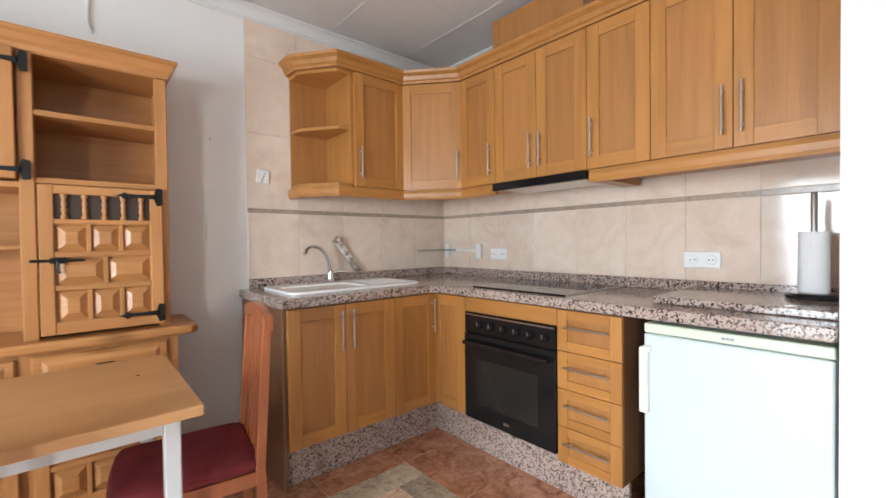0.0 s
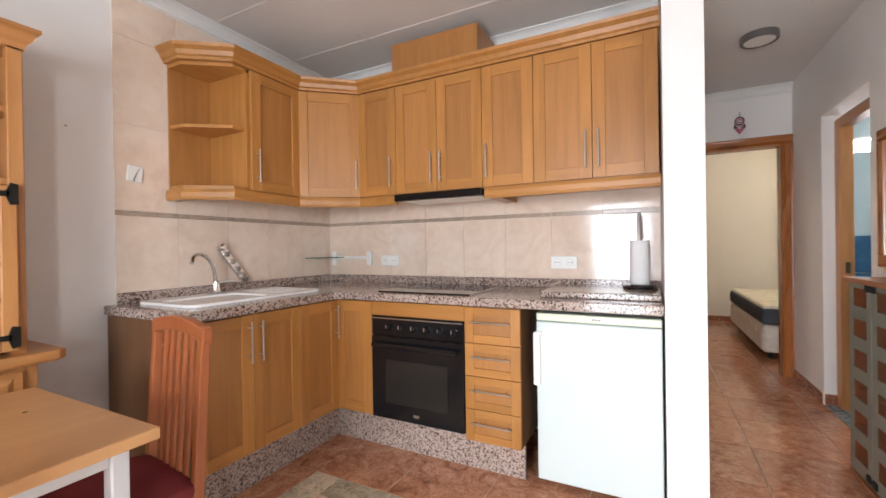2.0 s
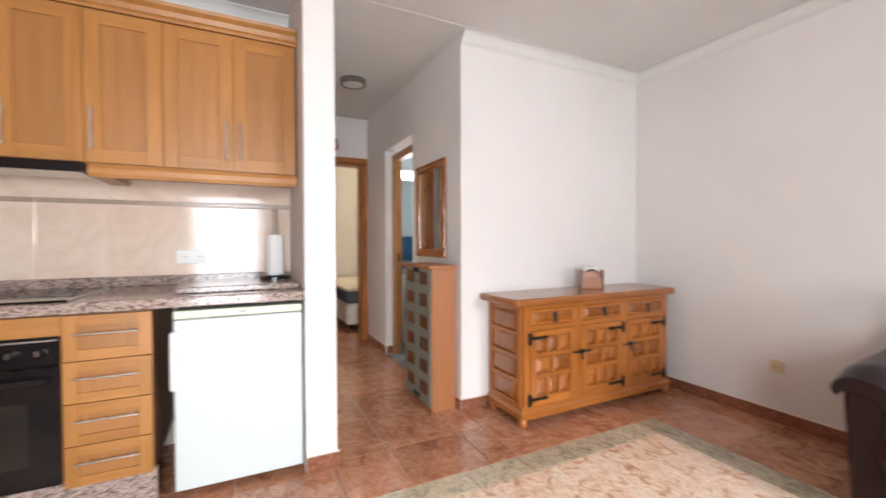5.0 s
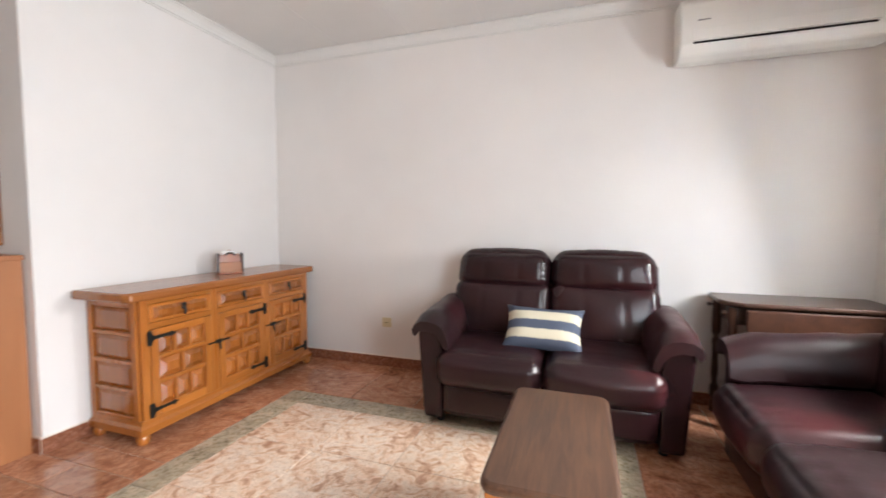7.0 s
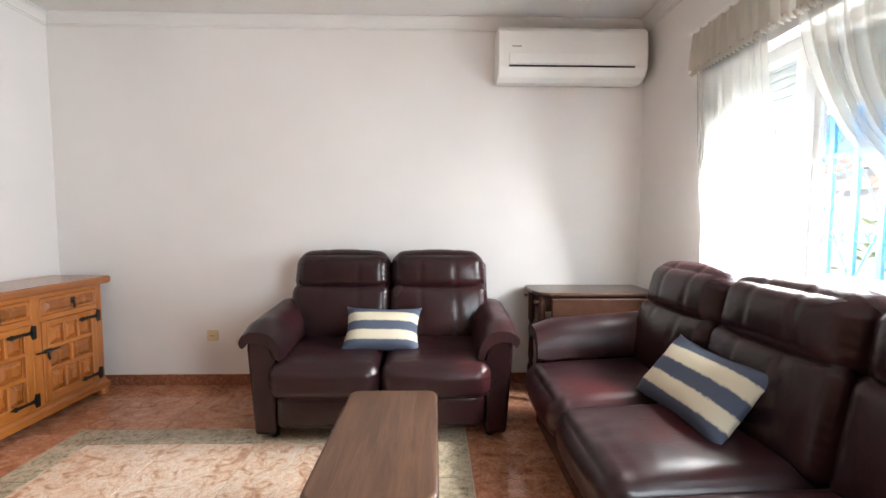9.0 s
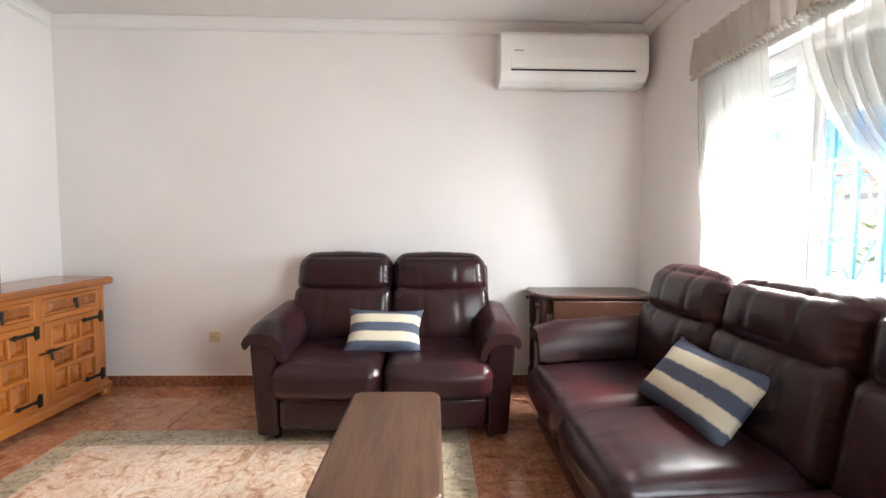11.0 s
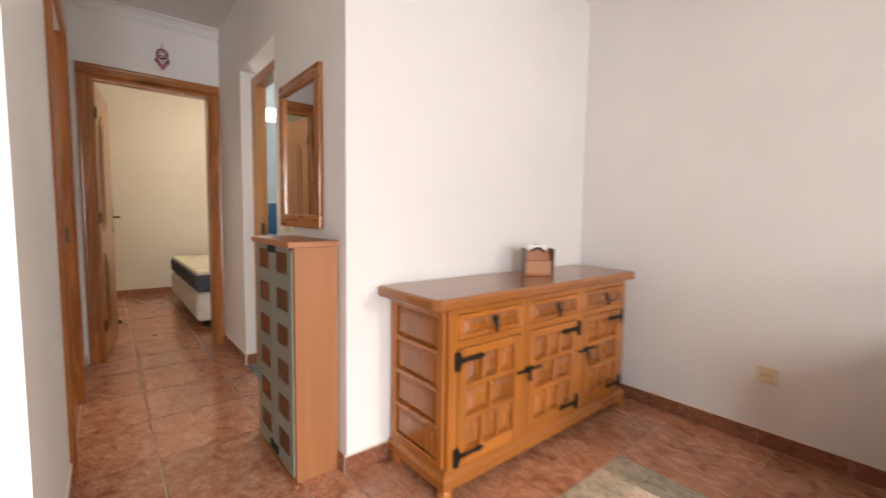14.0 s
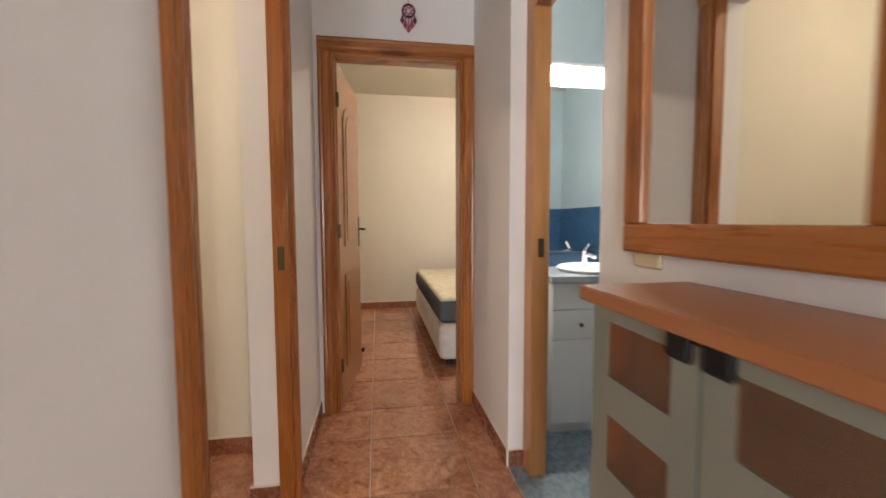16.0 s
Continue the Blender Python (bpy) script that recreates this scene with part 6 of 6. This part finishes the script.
part("knob", turn([(0.006, 0), (0.012, -0.018), (0.01, -0.024)], (0.15, 0, 0.58), 10, 'y'), BRASS, va)
part("top", box(-0.02, 0.77, -0.03, 0.415, 0.8, 0.835, 0.004), VTOP, va)
part("basin", turn([(0.2, 0.836), (0.215, 0.85), (0.2, 0.862), (0.17, 0.85), (0.05, 0.84)], (0.33, 0.18, 0), 28), SINKW, va, smooth=True)
part("towel_ring", tube(arc((-0.025, 0.12, 0.68), 0.04, 0, 360, 16, 'yz'), 0.006, 6), CHROME, va, smooth=True)
bt = thing("basin_tap", "chrome basin mixer tap", "tap", (4.1, -1.57, 0.836))
part("body", turn([(0.022, 0), (0.02, 0.09), (0.022, 0.1)]), CHROME, bt, smooth=True)
part("spout", tube([(0, 0, 0.06), (-0.06, 0, 0.08), (-0.12, 0, 0.07)], 0.011), CHROME, bt, smooth=True)
part("lever", tube([(0, 0, 0.1), (-0.05, 0, 0.14)], 0.008), CHROME, bt, smooth=True)
bm_ = thing("bathroom_mirror", "frameless bathroom mirror above the vanity", "mirror", (4.2, -1.2, 0.93), -90)
part("glass", box(0, 0.85, -0.006, 0.0, 0.0, 0.98), MIRROR, bm_)
mlamp = thing("mirror_light", "lit light strip above the bathroom mirror", "lamp", (4.2, -1.22, 1.93), -90)
part("bracket", box(0.0, 0.8, -0.09, -0.002, 0.07, 0.09, 0.003), PLASTIC, mlamp)
for x in (0.2, 0.6):
    part("bulb", turn([(0.012, 0.07), (0.02, 0.055), (0.026, 0.035), (0.02, 0.014), (0.006, 0.006)], (x, -0.05, 0), 14), COOL, mlamp, smooth=True)


# ---- tiles ----
def slab(name, w, d, t, material, r=0.0025):
    """A tile with its lower corner at the origin, top edges eased."""
    bm = bmesh.new()
    lo = [bm.verts.new(p) for p in ((0, 0, -t), (w, 0, -t), (w, d, -t), (0, d, -t))]
    md = [bm.verts.new(p) for p in ((0, 0, -r * 0.5), (w, 0, -r * 0.5), (w, d, -r * 0.5), (0, d, -r * 0.5))]
    hi = [bm.verts.new(p) for p in ((r, r, 0), (w - r, r, 0), (w - r, d - r, 0), (r, d - r, 0))]
    bm.faces.new(hi)
    for a, b in ((lo, md), (md, hi)):
        for i in range(4):
            bm.faces.new((a[i], a[(i + 1) % 4], b[(i + 1) % 4], b[i]))
    return mesh_of(name, bm, material)


cache = {}


def lay(x0, x1, y0, y1, material, name="floor_tile", parent=floor, gap=0.0024):
    w, d = round(x1 - x0 - 2 * gap, 4), round(y1 - y0 - 2 * gap, 4)
    if w < 0.01 or d < 0.01:
        return
    key = (name, material.name, w, d)
    if key not in cache:
        cache[key] = slab(name, w, d, 0.006, material)
    piece(name, cache[key], parent, (x0 + gap, y0 + gap, 0))


def grid_fill(x0, x1, y0, y1, ox, oy, step, material, name="floor_tile", hole=None):
    xs = [x0] + [ox + step * k for k in range(-30, 31) if x0 + 0.004 < ox + step * k < x1 - 0.004] + [x1]
    ys = [y0] + [oy + step * k for k in range(-30, 31) if y0 + 0.004 < oy + step * k < y1 - 0.004] + [y1]
    if hole:
        xs = sorted({*xs, *[v for v in hole[:2] if x0 < v < x1]})
        ys = sorted({*ys, *[v for v in hole[2:] if y0 < v < y1]})
    for a, b in zip(xs, xs[1:]):
        for c, d in zip(ys, ys[1:]):
            if hole and hole[0] < (a + b) / 2 < hole[1] and hole[2] < (c + d) / 2 < hole[3]:
                continue
            lay(a, b, c, d, material, name)


IN = (-0.87, 1.29, -2.005, 1.785)     # outer edge of the inlay
T = 0.445
B = 0.158
grid_fill(XW, IN[0], YS, YN, IN[0], -1.515, T, TERRA)
grid_fill(IN[1], XE, YS, -0.93, IN[1], -1.515, T, TERRA)
grid_fill(IN[1], XK, -0.022, YN, IN[1], IN[3], T, TERRA)
grid_fill(IN[0], IN[1], IN[3], YN, IN[1], IN[3], T, TERRA)
grid_fill(IN[0], IN[1], YS, IN[2], IN[1], IN[2], T, TERRA)
grid_fill(IN[1], 4.24, -0.93, -0.022, 2.118, -0.315, T, TERRA)
grid_fill(4.24, 7.15, -2.45, 1.0, 4.24, -0.315, T, TERRA)
grid_fill(XK + 0.12, 3.885, -0.022, 1.8, 2.118, -0.022, T, TERRA)
# border of slate pieces, field of beige tiles
n = round((IN[3] - IN[2] - 2 * B) / (2 * B))
st = (IN[3] - IN[2] - 2 * B) / n
for x0, x1 in ((IN[0], IN[0] + B), (IN[1] - B, IN[1])):
    for i in range(n):
        lay(x0, x1, IN[2] + B + st * i, IN[2] + B + st * (i + 1), SLATE, "border_tile")
n = round((IN[1] - IN[0] - 2 * B) / (2 * B))
st = (IN[1] - IN[0] - 2 * B) / n
for y0, y1 in ((IN[2], IN[2] + B), (IN[3] - B, IN[3])):
    for i in range(n):
        lay(IN[0] + B + st * i, IN[0] + B + st * (i + 1), y0, y1, SLATE, "border_tile")
    for x0 in (IN[0], IN[1] - B):
        lay(x0, x0 + B, y0, y1, SLATE, "border_tile")
grid_fill(IN[0] + B, IN[1] - B, IN[2] + B, IN[3] - B, IN[1] - B, IN[2] + B, T, FIELD, "inlay_tile")

# kitchen wall tiles: sink wall and back wall, with a listel
def wall_tile(name, w, h, material):
    key = (name, material.name, round(w, 4), round(h, 4))
    if key not in cache:
        cache[key] = slab(name, w, h, 0.008, material, 0.0015)
    return cache[key]


def tile_wall(parent, a0, a1, place, rot):
    n = max(1, round((a1 - a0) / 0.315))
    w = (a1 - a0) / n
    for z0, z1 in ((0.92, 1.365), (1.395, 1.84), (1.84, 2.285), (2.285, 2.5)):
        for i in range(n):
            ob = piece("wall_tile", wall_tile("wall_tile", w - 0.002, z1 - z0 - 0.002, KTILE), parent)
            ob.matrix_basis = place(a0 + w * i + 0.001, z0 + 0.001, w - 0.002) @ rot
    for i in range(n):
        ob = piece("listel_tile", wall_tile("listel_tile", w - 0.002, 0.026, LISTEL), parent)
        ob.matrix_basis = place(a0 + w * i + 0.001, 1.367, w - 0.002) @ rot


backing_n = setting("trim_tile_bed_north", box(0.742, XK - 0.001, YN - 0.004, YN + 0.001, 0.0, 2.5), PALEGROUT, "pale grout behind the beige sink wall tiles", "tiles")
backing_k = setting("trim_tile_bed_kitchen", box(XK - 0.004, XK + 0.001, 0.13, YN - 0.004, 0.0, 2.5), PALEGROUT, "pale grout behind the beige kitchen wall tiles", "tiles")
tile_wall(backing_n, 0.742, XK - 0.008, lambda a, z, w: pose(a, YN - 0.009, z), pose(0, 0, 0, 90, 0, 0))
tile_wall(backing_k, 0.131, YN - 0.01, lambda a, z, w: pose(XK - 0.009, a + w, z), pose(0, 0, 0, 90, 0, -90))
